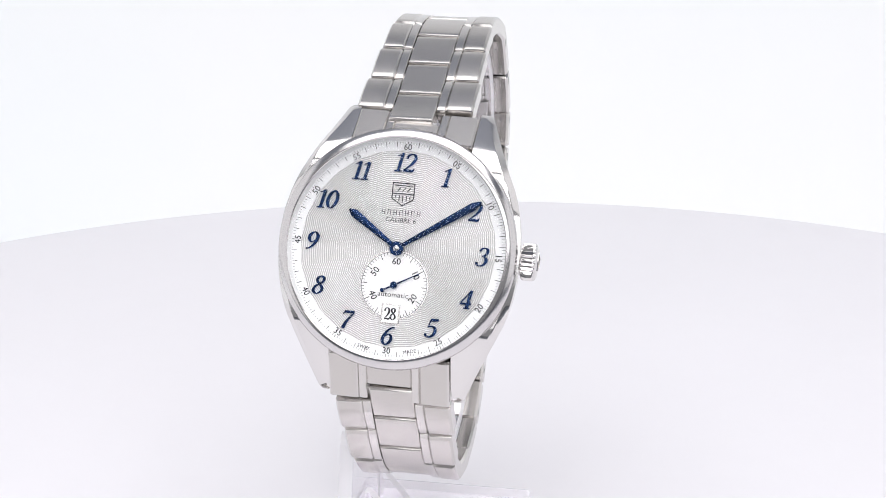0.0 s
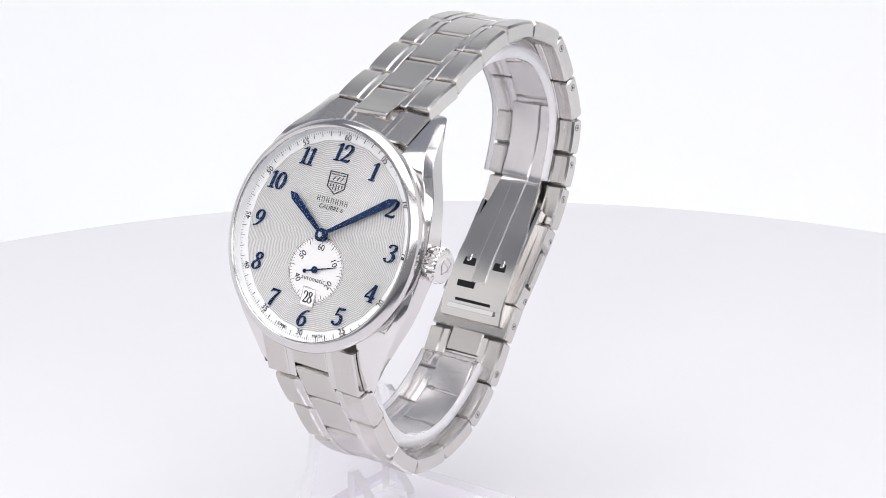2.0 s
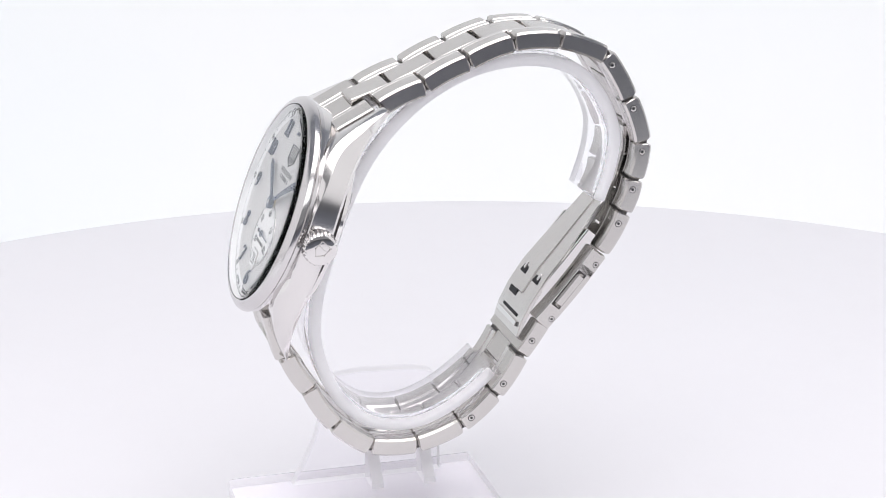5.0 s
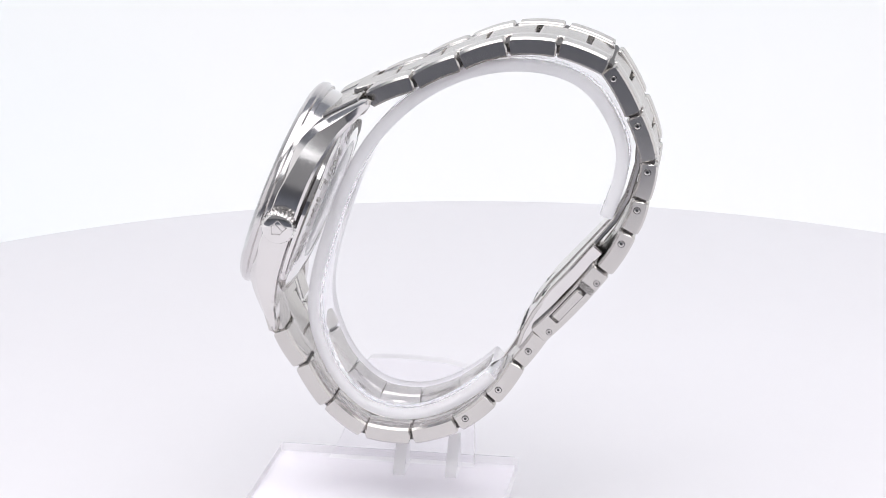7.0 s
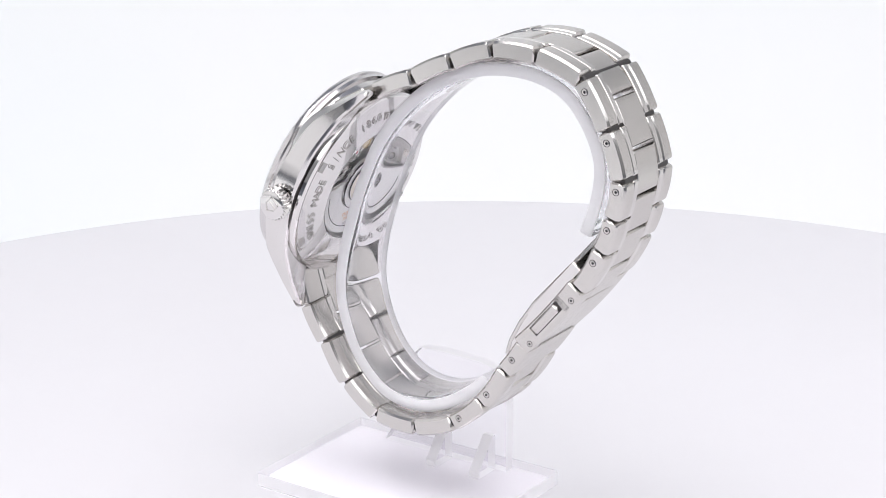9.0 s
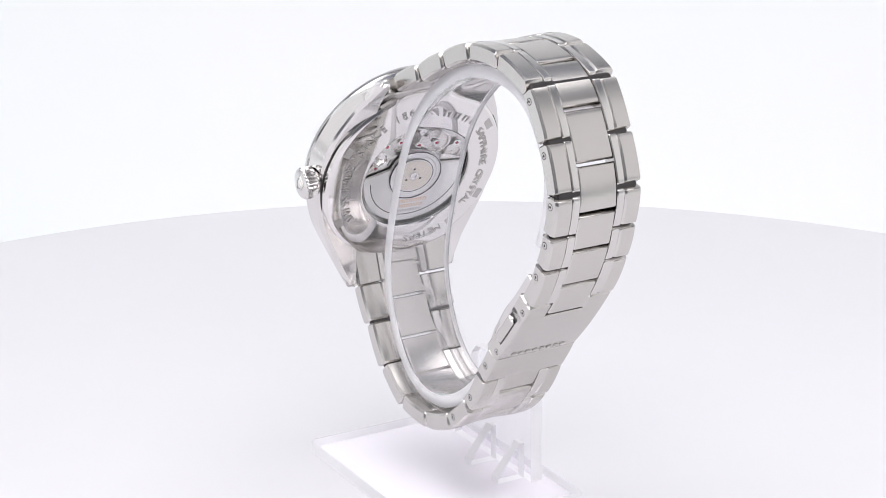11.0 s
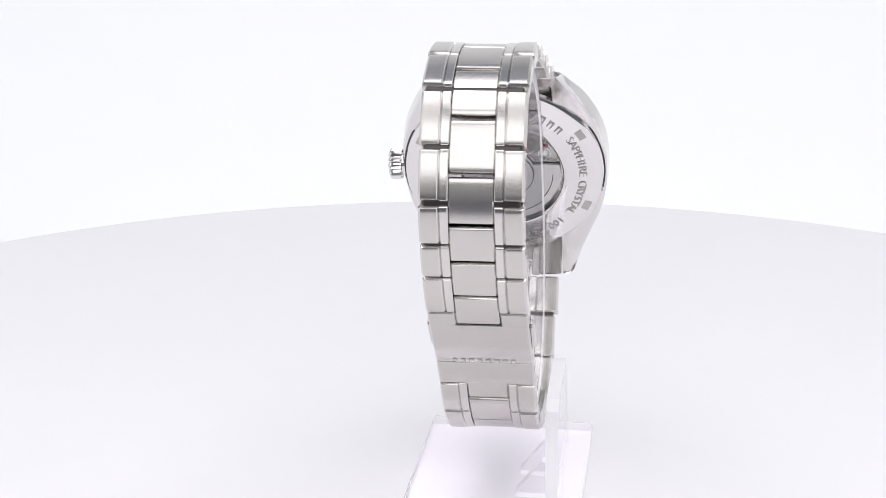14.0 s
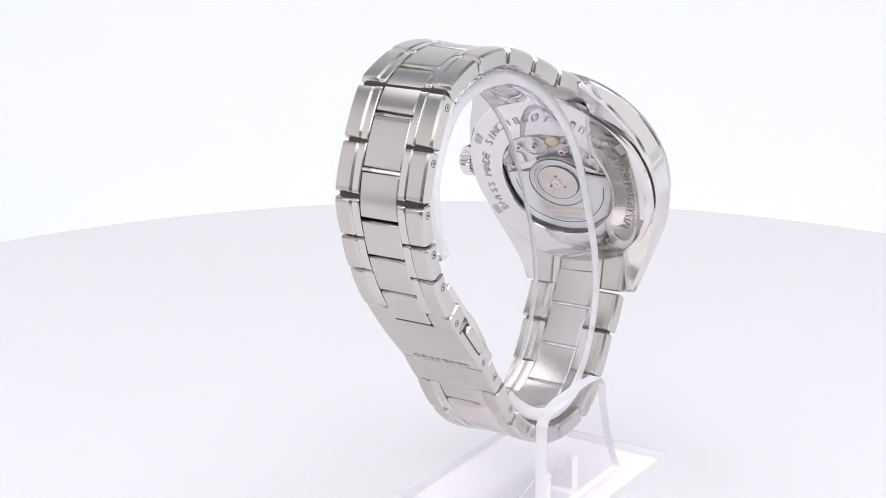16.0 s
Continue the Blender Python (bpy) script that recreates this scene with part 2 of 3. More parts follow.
STRIP = 5.05        # outer edge of the polished inner strip
THICK = 3.1
CLASP = 10          # the row that is the clasp


def between(a, b, f):
    return (a[0] + (b[0] - a[0]) * f, a[1] + (b[1] - a[1]) * f)


def outer_link(i, side, watch):
    a, b = JOINTS[i], JOINTS[i + 1]
    d = math.dist(a, b)
    g = 0.13 / d
    path = bow(between(a, b, g), between(a, b, 1 - g), 0.3)
    hw = (HALF_WIDTH[i] + HALF_WIDTH[i + 1]) / 2
    x0, x1 = sorted((side * STRIP, side * hw))
    bm = strip(bmesh.new(), path, x0, x1, THICK, 0.38, 0.3, crown_=0.72)
    link_ob = part("outer_link", glossy_sides(bm), [BRUSHED, SATIN], watch)
    x0, x1 = sorted((side * (MID + 0.06), side * (STRIP + 0.02)))
    part("inner_strip", strip(bmesh.new(), path, x0, x1, THICK - 0.25, 0.16, 0.16, crown_=0.5), SATIN, link_ob, "polished narrow step beside the centre link")
    return link_ob


def joint_core(i, watch):
    """The dull hinge tube that shows in the gaps between two rows."""
    a, b, c = JOINTS[i - 1], JOINTS[i], JOINTS[i + 1]
    hw = HALF_WIDTH[i] - 0.6
    path = [between(b, a, 0.13), b, between(b, c, 0.13)]
    part("hinge_tube", strip(bmesh.new(), path, -hw, hw, THICK - 1.3, 0.3, 0.3), NOTCH, watch)


def pin(y, z, x, side, watch, r=0.55):
    """The end of a link pin in the flank: a ring with a small hole."""
    bm = bmesh.new()
    turn = Matrix.Translation(Vector((side * x, y, z)) * MM) @ Matrix.Rotation(side * math.pi / 2, 4, "Y")
    revolve([(r * 0.45, -0.2), (r, -0.2), (r, 0.0), (r * 0.85, 0.05), (r * 0.45, 0.05)], 20, bm)
    bmesh.ops.transform(bm, matrix=turn, verts=bm.verts)
    ring = part("link_pin", bm, SATIN, watch)
    bm = disc(r * 1.15, -0.25, 0.015, 20)
    disc(r * 0.44, -0.2, 0.03, 16, bm)
    bmesh.ops.transform(bm, matrix=turn, verts=bm.verts)
    part("pin_hole", bm, DARK, ring)


def centre_link(i, watch):
    """The centre link across the joint i, from the middle of one row to the middle of the next."""
    def mid(k):
        return between(JOINTS[k], JOINTS[k + 1], 0.5)
    a = mid(i - 1) if i > 0 else between(JOINTS[0], (18.0, -3.9), 0.45)
    b = between(JOINTS[i], JOINTS[i + 1], 0.19) if i == CLASP else mid(i) if i < len(JOINTS) - 1 else between(JOINTS[-1], (-18.0, -3.6), 0.45)
    j = JOINTS[i]
    lift = 0.2
    n = 8
    path = []
    for k in range(n + 1):
        f = 0.025 + 0.95 * k / n
        p = between(between(a, j, f), between(j, b, f), f)
        path.append(p)
    v = Vector(b) - Vector(a)
    nor = Vector((-v.y, v.x)).normalized() * lift
    path = [(p[0] + nor.x, p[1] + nor.y) for p in path]
    bm = strip(bmesh.new(), path, -MID, MID, THICK - 0.3, 0.2, 0.15, crown_=0.45)
    part("centre_link", glossy_sides(bm), [BRUSHED, SATIN], watch)


def end_link(sign, watch):
    """The fitted piece between two lugs, hugging the bezel."""
    far = (22.2, -8.6) if sign > 0 else (-23.8, -8.55)
    near = (16.5 * sign, -3.6 if sign > 0 else -3.4)
    tip = between(near, far, 0.97)
    path = [between(near, tip, k / 5) for k in range(6)]
    if sign < 0:
        path = path[::-1]
    root = None
    for side in (-1, 1):
        x0, x1 = sorted((side * STRIP, side * 9.85))
        ob = part("end_link", glossy_sides(strip(bmesh.new(), path, x0, x1, 3.0, 0.25, 0.25)), [BRUSHED, SATIN], watch)
        x0, x1 = sorted((side * (MID + 0.05), side * (STRIP + 0.02)))
        part("inner_strip", strip(bmesh.new(), path, x0, x1, 2.75, 0.2, 0.25), SATIN, ob)
        root = root or ob
    short = [between(near, between(near, far, 0.63), k / 4) for k in range(5)]
    if sign < 0:
        short = short[::-1]
    part("end_link_centre", glossy_sides(strip(bmesh.new(), short, -MID - 0.05, MID + 0.05, 2.7, 0.15, 0.15)), [BRUSHED, SATIN], watch)
    # spring-bar tube behind the end link
    bm = bmesh.new()
    c = between(near, far, 0.72)
    y, z = c[0] - 0.3 * sign, c[1] - 0.6
    ring = [(0.5 * math.cos(k * math.pi / 8), 0.5 * math.sin(k * math.pi / 8)) for k in range(16)]
    loft(bm, [[Vector((x, y + p, z + q)) * MM for p, q in ring] for x in (-9.7, 9.7)])
    part("spring_bar", bm, SATIN, watch)


def build_clasp(watch):
    a, b = JOINTS[CLASP], JOINTS[CLASP + 1]
    hw = 8.3
    d = math.dist(a, b)
    path = bow(between(a, b, 0.14 / d), between(a, b, 1 - 0.14 / d), 0.35, 10)
    tang = (Vector(path[-1]) - Vector(path[0])).normalized()
    nor = Vector((-tang.y, tang.x))
    deep = [tuple(Vector(p) - nor * 0.42) for p in path]
    # cover: two cheeks beside the centre notch, and the plate
    cover = part("clasp_cover", glossy_sides(strip(bmesh.new(), deep[2:], -hw, hw, 3.5, 0.3, 0.12)), [BRUSHED, SATIN], watch, "brushed steel clasp cover with engraved marks")
    for side in (-1, 1):
        x0, x1 = sorted((side * (MID + 0.08), side * hw))
        part("cheek", glossy_sides(strip(bmesh.new(), deep[:4], x0, x1, 3.48, 0.28, 0.28)), [BRUSHED, SATIN], cover)
    # engraved marks on the cover: plain bars
    base = Vector(between(path[0], path[-1], 0.92))
    frame_m = Matrix(((1, 0, 0, 0), (0, tang.x, nor.x, base.x * MM), (0, tang.y, nor.y, base.y * MM), (0, 0, 0, 1)))
    for k in range(8):
        x = -5.0 + k * 1.43
        part("engraved_mark", block(bmesh.new(), x - 0.42, x + 0.42, -0.42, 0.42, 1.45, 1.61, 0.05, frame_m), ENGRAVED, cover)
        part("mark_core", block(bmesh.new(), x - 0.3, x + 0.3, -0.3, 0.3, 1.45, 1.63, 0.0, frame_m), BRUSHED, cover)
    # push buttons in both flanks
    for side in (-1, 1):
        x0, x1 = sorted((side * (hw - 0.3), side * (hw + 0.6)))
        p = [between(deep[0], deep[-1], f) for f in (0.3, 0.45, 0.6, 0.74)]
        bm = strip(bmesh.new(), p, x0, x1, 1.7, 0.3, 0.5)
        button = part("push_button", bm, SATIN, watch, "polished push button")
        x0, x1 = sorted((side * (hw - 0.3), side * (hw + 0.04)))
        part("button_recess", strip(bmesh.new(), [between(deep[0], deep[-1], f) for f in (0.28, 0.45, 0.6, 0.76)], x0, x1, 2.06, 0.1, 0.1), NOTCH, button)
    # tongue that leaves the cover towards the lower rows
    j = JOINTS[CLASP + 1]
    k = JOINTS[CLASP + 2]
    part("end_plate", glossy_sides(strip(bmesh.new(), bow(between(j, k, -0.06), between(j, k, 0.97), 0.1), -hw, hw, 2.9, 0.3, 0.25)), [BRUSHED, SATIN], watch, "brushed steel plate below the clasp cover")
    m = between(k, JOINTS[CLASP + 3], 0.48)
    q = [between(j, k, 0.3), between(j, k, 0.65), between(k, j, 0.08), between(k, m, 0.1), between(k, m, 0.5), m]
    q = [(y - 0.05, z - 0.16) for y, z in q]
    part("clasp_tongue", glossy_sides(strip(bmesh.new(), q, -MID, MID, 2.6, 0.25, 0.25)), [BRUSHED, SATIN], watch)
    # folded blade inside the loop
    blade_path = [(31.2, -56.6), (27.0, -57.9), (21.5, -58.3), (16.5, -57.6), (11.5, -55.7), (6.0, -53.6), (1.0, -51.6), (-4.0, -50.2), (-8.0, -49.6), (-11.0, -49.7)]
    widths = [0, 0, 0, 0.1, 0.8, 1.9, 2.3, 2.4, 2.4, 2.4]
    blade = part("folding_blade", strip(bmesh.new(), blade_path, -4.3, 4.3, 0.9, 0.2, 0.2, widths), SATIN, watch, "satin steel folding blade of the clasp")
    for side in (-1, 1):
        x0, x1 = sorted((side * 5.9, side * 6.65))
        wall = [(y - 0.1, z - 0.95) for y, z in blade_path[4:]]
        part("blade_wall", strip(bmesh.new(), wall, x0, x1, 2.2, 0.15, 0.2), POLISHED, blade)
    ridge = [(y * 0.995, z + 0.45) for y, z in blade_path[:8]]
    part("ridge", strip(bmesh.new(), ridge, -1.6, 1.6, 0.5, 0.2, 0.2), SATIN, blade)
    for side in (-1, 1):
        c = Vector((0.2, -51.4))
        t = (Vector(blade_path[6]) - Vector(blade_path[5])).normalized()
        # t runs down the blade; the normal points into the loop
        nrm = Vector((t.y, -t.x)) * -1
        if nrm.y < 0:
            nrm = -nrm
        fm = Matrix(((1, 0, 0, 0), (0, t.x, nrm.x, c.x * MM), (0, t.y, nrm.y, c.y * MM), (0, 0, 0, 1)))
        x0, x1 = sorted((side * 2.0, side * 4.7))
        part("cutout", block(bmesh.new(), x0, x1, -1.5, 1.5, -0.3, 0.475, 0.1, fm), DARK, blade)
        x0, x1 = sorted((side * 3.2, side * 4.2))
        part("catch", block(bmesh.new(), x0, x1, -0.9, 0.8, -0.3, 0.62, 0.2, fm), POLISHED, blade)
    for y, z, x0, x1, h in ((-4.6, -50.05, -4.4, -0.6, 1.2), (-7.6, -49.6, -3.9, 3.9, 0.55)):
        part("cutout", strip(bmesh.new(), [(y + h / 2, z + 0.1), (y - h / 2, z + 0.15)], x0, x1, 0.8, 0.05, 0.05), DARK, blade)
    part("hinge_bar", strip(bmesh.new(), [(-8.4, -49.0), (-9.3, -48.95)], -5.2, 5.2, 0.5, 0.1, 0.05), POLISHED, blade)


def build_bracelet(watch):
    last = len(JOINTS) - 1
    for i in range(last):
        if i in (CLASP, CLASP + 1):
            continue
        for side in (-1, 1):
            outer_link(i, side, watch)
    for i in range(last + 1):
        if i not in (CLASP + 1, CLASP + 2):
            centre_link(i, watch)
    for i in range(1, last):
        if i not in (CLASP, CLASP + 1):
            joint_core(i, watch)
    # pins in the flanks of the removable rows and of the clasp
    for i, f in ((5, 0.22), (6, 0.22), (7, 0.25), (8, 0.3), (9, 0.27), (11, 0.5), (12, 0.72), (13, 0.74)):
        y, z = between(JOINTS[i], JOINTS[i + 1], f)
        for side in (-1, 1):
            pin(y, z, (HALF_WIDTH[i] + HALF_WIDTH[i + 1]) / 2, side, watch)
    for f in (0.14, 0.88):
        y, z = between(JOINTS[CLASP], JOINTS[CLASP + 1], f)
        for side in (-1, 1):
            pin(y - 0.2, z - 0.55, 8.3, side, watch, 0.5)
    # small pin heads on the inner faces of the rows
    for i in (0, 1, 2, 3, 4, 5, 6, 7, 8, 9, 13, 14, 15, 16, 17, 18):
        a, b = JOINTS[i], JOINTS[i + 1]
        d = (Vector(b) - Vector(a)).normalized()
        inward = Vector((d.y, -d.x))
        for f in (0.78,) if i > 10 else (0.25,):
            c = Vector(between(a, b, f)) + inward * (THICK / 2 - 0.28)
            for side in (-1, 1):
                rot = Matrix(((1, 0, 0, side * 6.7 * MM), (0, d.x, inward.x, c.x * MM), (0, d.y, inward.y, c.y * MM), (0, 0, 0, 1)))
                bm = revolve([(0.01, -0.2), (0.42, -0.2), (0.42, 0.06), (0.3, 0.1), (0.22, 0.02), (0.01, 0.02)], 16)
                bmesh.ops.transform(bm, matrix=rot, verts=bm.verts)
                part("pin_head", bm, POLISHED, watch)
    build_clasp(watch)


# ---- case ----
def interp(table, v):
    for (a, p), (b, q) in zip(table, table[1:]):
        if a <= v <= b:
            k = table.index((a, p))
            (a0, p0), (b1, q1) = table[max(k - 1, 0)], table[min(k + 2, len(table) - 1)]
            m0 = (q - p0) / (b - a0) * (b - a)
            m1 = (q1 - p) / (b1 - a) * (b - a)
            f = (v - a) / (b - a)
            return (2 * f ** 3 - 3 * f * f + 1) * p + (f ** 3 - 2 * f * f + f) * m0 + (3 * f * f - 2 * f ** 3) * q + (f ** 3 - f * f) * m1
    return table[0][1] if v < table[0][0] else table[-1][1]


X_OUT = [(-23.4, 11.8), (-19, 13.9), (-14, 16.3), (-10, 18.05), (-5, 19.25), (0, 19.6), (5, 19.25), (10, 18.0), (14, 16.2), (19, 13.9), (23.6, 11.9)]
Z_TOP = [(-23.4, -8.3), (-21.0, -6.1), (-18, -3.85), (-14, -1.7), (-10.4, -0.7), (-5, -0.45), (5, -0.45), (10, -0.6), (13, -1.0), (16.2, -2.2), (19.5, -4.9), (23.6, -8.6)]
Z_BOT = [(-23.4, -8.7), (-20, -7.8), (-17.9, -7.1), (-10.1, -6.2), (0, -6.0), (9.5, -6.0), (16.6, -7.2), (20, -8.6), (23.6, -10.2)]


def build_case(watch):
    bm = bmesh.new()
    ys = [-23.4, -22.9] + [-22 + k for k in range(45)] + [23.1, 23.6]
    for side in (-1, 1):
        rings = []
        for y in ys:
            xo, zt, zb = interp(X_OUT, y), min(interp(Z_TOP, y), -1.05), interp(Z_BOT, y)
            if y in (ys[0], ys[-1]):
                xo, zt, zb = xo - 0.4, zt - 0.35, zb + 0.35
            c = min(0.3 + 1.1 * max(0.0, min(1.0, (abs(y) - 5.0) / 8.0)), (zt - zb) * 0.35)
            xi = 10.0
            ring = [(xi, zb), (xo - 1.1, zb), (xo - 0.65, zb + 0.25), (xo - 0.35, zb + 0.7), (xo, zt - c), (xo - 0.12, zt - c + 0.14), (xo - 1.0, zt - 0.06), (xo - 1.15, zt), (xi, zt)]
            rings.append([Vector((side * x, y, z)) * MM for x, z in ring])
        loft(bm, rings)
    revolve([(16.0, -6.2), (18.0, -6.2), (18.4, -5.8), (18.5, -1.05), (16.0, -1.05)], 96, bm)
    part("case", bm, CASE_STEEL, watch, "polished steel watch case with four faceted lugs", sharp=22)
    part("bezel", revolve([(17.62, -1.1), (19.0, -1.1), (19.05, -0.4), (19.3, -0.1), (19.3, 0.2), (19.1, 0.75), (18.55, 1.25), (18.1, 1.5), (17.75, 1.56), (17.62, 1.46)], 144), BEZEL, watch, "polished steel bezel ring", sharp=24)
    crystal = part("crystal", revolve([(0.01, 0.95), (17.55, 0.95), (17.58, 1.42), (17.35, 1.58), (15, 1.8), (10, 1.92), (5, 1.98), (0.01, 2.0)], 96), CRYSTAL, watch, "clear slightly domed watch glass", sharp=60)
    crystal.visible_shadow = False
    # crown
    bm = bmesh.new()
    seg = 96
    rings = []
    def crown_ring(r, z, flute):
        return [Vector(((r - flute * (0.5 - 0.5 * math.cos(2 * math.pi * k / 4))) * math.cos(2 * math.pi * k / seg),
                        (r - flute * (0.5 - 0.5 * math.cos(2 * math.pi * k / 4))) * math.sin(2 * math.pi * k / seg), z)) * MM for k in range(seg)]
    for r, z, fl in ((2.2, 0.0, 0), (2.2, 0.55, 0), (2.75, 0.6, 0.1), (2.98, 0.85, 0.42), (3.0, 2.4, 0.42), (2.85, 2.75, 0.25), (2.62, 2.95, 0.0), (2.3, 3.08, 0.0), (1.2, 3.2, 0)):
        rings.append(crown_ring(r, z, fl))
    loft(bm, rings)
    turn = Matrix.Translation(Vector((19.05, 0.1, -3.6)) * MM) @ Matrix.Rotation(math.pi / 2, 4, "Y")
    bmesh.ops.transform(bm, matrix=turn, verts=bm.verts)
    crown = part("crown", bm, POLISHED, watch, "fluted polished steel winding crown", sharp=40)
    # raised shield outline on the crown's face
    bm = bmesh.new()
    shield = [(-1.0, 1.25), (1.0, 1.25), (1.0, -0.35), (0.0, -1.35), (-1.0, -0.35)]
    outline(bm, shield, 0.16, 3.05, 3.3)
    outline(bm, [(-1.0, 0.35), (1.0, 0.35)], 0.16, 3.05, 3.28, closed=False)
    bmesh.ops.transform(bm, matrix=turn @ Matrix.Rotation(radians(-25), 4, "Z"), verts=bm.verts)
    part("shield_outline", bm, SATIN, crown)
    part("crown_tube", revolve([(1.2, 0), (1.8, 0), (1.8, 1.6), (1.2, 1.6)], 32), SATIN, crown, m=Matrix.Translation(Vector((18.4, 0.1, -3.6)) * MM) @ Matrix.Rotation(math.pi / 2, 4, "Y"))


def outline(bm, pts, w, z0, z1, closed=True):
    """Bars of width w along a line of points, in mm."""
    n = len(pts)
    for k in range(n if closed else n - 1):
        a, b = Vector(pts[k]), Vector(pts[(k + 1) % n])
        d = (b - a).normalized()
        s = Vector((-d.y, d.x)) * w / 2
        a, b = a - d * w / 2, b + d * w / 2
        loft(bm, [[Vector((p.x, p.y, z)) * MM for p in (a - s, b - s, b + s, a + s)] for z in (z0, z1)])
    return bm


# ---- dial ----
SUB = (0.1, -5.8)
# Pen strokes of the numerals, in a box one unit high: points of x, y, width.
STROKES = {
    "0": [[(.3, .98, .07), (.13, .82, .15), (.06, .5, .18), (.13, .18, .15), (.3, .02, .07), (.47, .18, .15), (.54, .5, .18), (.47, .82, .15), (.3, .98, .07)]],
    "1": [[(.33, .98, .17), (.33, .5, .17), (.33, .03, .17)], [(.36, .97, .1), (.2, .88, .07), (.08, .84, .05)], [(.13, .03, .07), (.33, .03, .08), (.53, .03, .07)]],
    "2": [[(.06, .70, .13), (.1, .88, .12), (.28, .97, .07), (.47, .88, .14), (.51, .70, .17), (.42, .48, .14), (.22, .24, .08), (.05, .08, .06)], [(.04, .08, .13), (.3, .08, .14), (.52, .07, .13), (.6, .2, .05)]],
    "3": [[(.07, .78, .13), (.14, .92, .1), (.29, .97, .07), (.46, .88, .14), (.47, .70, .15), (.36, .57, .08), (.24, .54, .06)], [(.24, .54, .06), (.42, .50, .1), (.53, .34, .17), (.5, .14, .15), (.32, .02, .07), (.13, .06, .09), (.06, .2, .14)]],
    "4": [[(.44, .97, .1), (.22, .62, .07), (.03, .29, .06)], [(.02, .27, .1), (.3, .27, .1), (.62, .27, .1)], [(.43, .98, .17), (.43, .5, .17), (.43, .02, .17)], [(.27, .03, .07), (.6, .03, .07)]],
    "5": [[(.14, .93, .07), (.12, .75, .07), (.09, .52, .06)], [(.13, .92, .14), (.32, .92, .15), (.54, .95, .12)], [(.09, .53, .05), (.28, .60, .08), (.47, .50, .14), (.53, .30, .17), (.44, .1, .14), (.26, .02, .07), (.1, .08, .1), (.05, .2, .13)]],
    "6": [[(.53, .93, .08), (.38, .9, .08), (.2, .72, .13), (.09, .45, .17), (.1, .2, .16), (.28, .02, .07), (.46, .12, .14), (.53, .3, .16), (.46, .48, .13), (.32, .56, .06), (.16, .45, .06)]],
    "7": [[(.06, .91, .15), (.3, .91, .14), (.6, .91, .14)], [(.07, .9, .06), (.03, .76, .05)], [(.58, .88, .08), (.42, .6, .12), (.29, .3, .17), (.24, .02, .18)]],
    "8": [[(.3, .98, .07), (.14, .87, .14), (.15, .7, .14), (.3, .56, .1), (.47, .4, .14), (.52, .2, .15), (.3, .02, .07), (.08, .18, .15), (.12, .4, .13), (.3, .54, .1), (.46, .7, .13), (.46, .87, .14), (.3, .98, .07)]],
    "9": [[(.07, .07, .08), (.22, .1, .08), (.4, .28, .13), (.51, .55, .17), (.5, .8, .16), (.32, .98, .07), (.14, .88, .14), (.07, .7, .16), (.14, .52, .13), (.28, .44, .06), (.44, .55, .06)]],
}


def pen(bm, points, height, z0, z1, slant, origin, m=None):
    """One stroke of changing width, as a raised band."""
    pts = [Vector((x, y, w)) for x, y, w in points]
    line = []
    n = len(pts)
    for k in range(n - 1):
        p0, p1, p2, p3 = pts[max(k - 1, 0)], pts[k], pts[k + 1], pts[min(k + 2, n - 1)]
        for j in range(5):
            f = j / 5
            line.append(0.5 * (2 * p1 + (p2 - p0) * f + (2 * p0 - 5 * p1 + 4 * p2 - p3) * f * f + (3 * p1 - p0 - 3 * p2 + p3) * f ** 3))
    line.append(pts[-1])
    rings = []
    for k, p in enumerate(line):
        d = line[min(k + 1, len(line) - 1)] - line[max(k - 1, 0)]
        s = Vector((-d.y, d.x)).normalized() * max(p.z, 0.03) / 2
        ring = []
        for q, z in ((-1, z0), (1, z0), (1, z1), (-1, z1)):
            x, y = p.x + q * s.x, p.y + q * s.y
            v = Vector((origin[0] + (x + slant * (y - 0.5)) * height, origin[1] + (y - 0.5) * height, z)) * MM
            ring.append(m @ v if m else v)
        rings.append(ring)
    loft(bm, rings)


def numeral(text, height, centre, z0, z1, material, parent, name="numeral", slant=0.22, squeeze=1.0, m=None):
    bm = bmesh.new()
    advance = [0.46 if c == "1" else 0.62 for c in text]
    x = -sum(advance) / 2
    for c, adv in zip(text, advance):
        shift = 0.1 if c == "1" else 0.0
        for i, points in enumerate(STROKES[c]):
            pen(bm, [((px + x - shift) * squeeze, py, w) for px, py, w in points], height, z0, z1 + 0.004 * i, slant, centre, m)
        x += adv
    return part(name, bm, material, parent, m=None, sharp=40)


def lettering(name, text, size, m, material, parent, depth=0.02, bold=0.0, slant=0.0, spacing=1.0):
    """Words in the built-in font, as a mesh; size in mm, m places its middle."""
    curve = bpy.data.curves.new(name, "FONT")
    curve.body, curve.size, curve.align_x, curve.align_y = text, size * MM, "CENTER", "CENTER"
    curve.extrude, curve.offset, curve.shear, curve.space_character, curve.resolution_u = depth * MM, bold * MM, slant, spacing, 3
    tmp = new("lettering", curve)
    me = bpy.data.meshes.new_from_object(tmp.evaluated_get(bpy.context.evaluated_depsgraph_get()))
    bpy.data.objects.remove(tmp)
    bpy.data.curves.remove(curve)
    me.name = name
    me.materials.clear()
    me.materials.append(material)
    ob = new(name, me)
    ob.parent, ob.matrix_basis = parent, m
    return ob


def flat(x, y, z, turn=0.0):
    return Matrix.Translation(Vector((x, y, z)) * MM) @ Matrix.Rotation(radians(turn), 4, "Z")


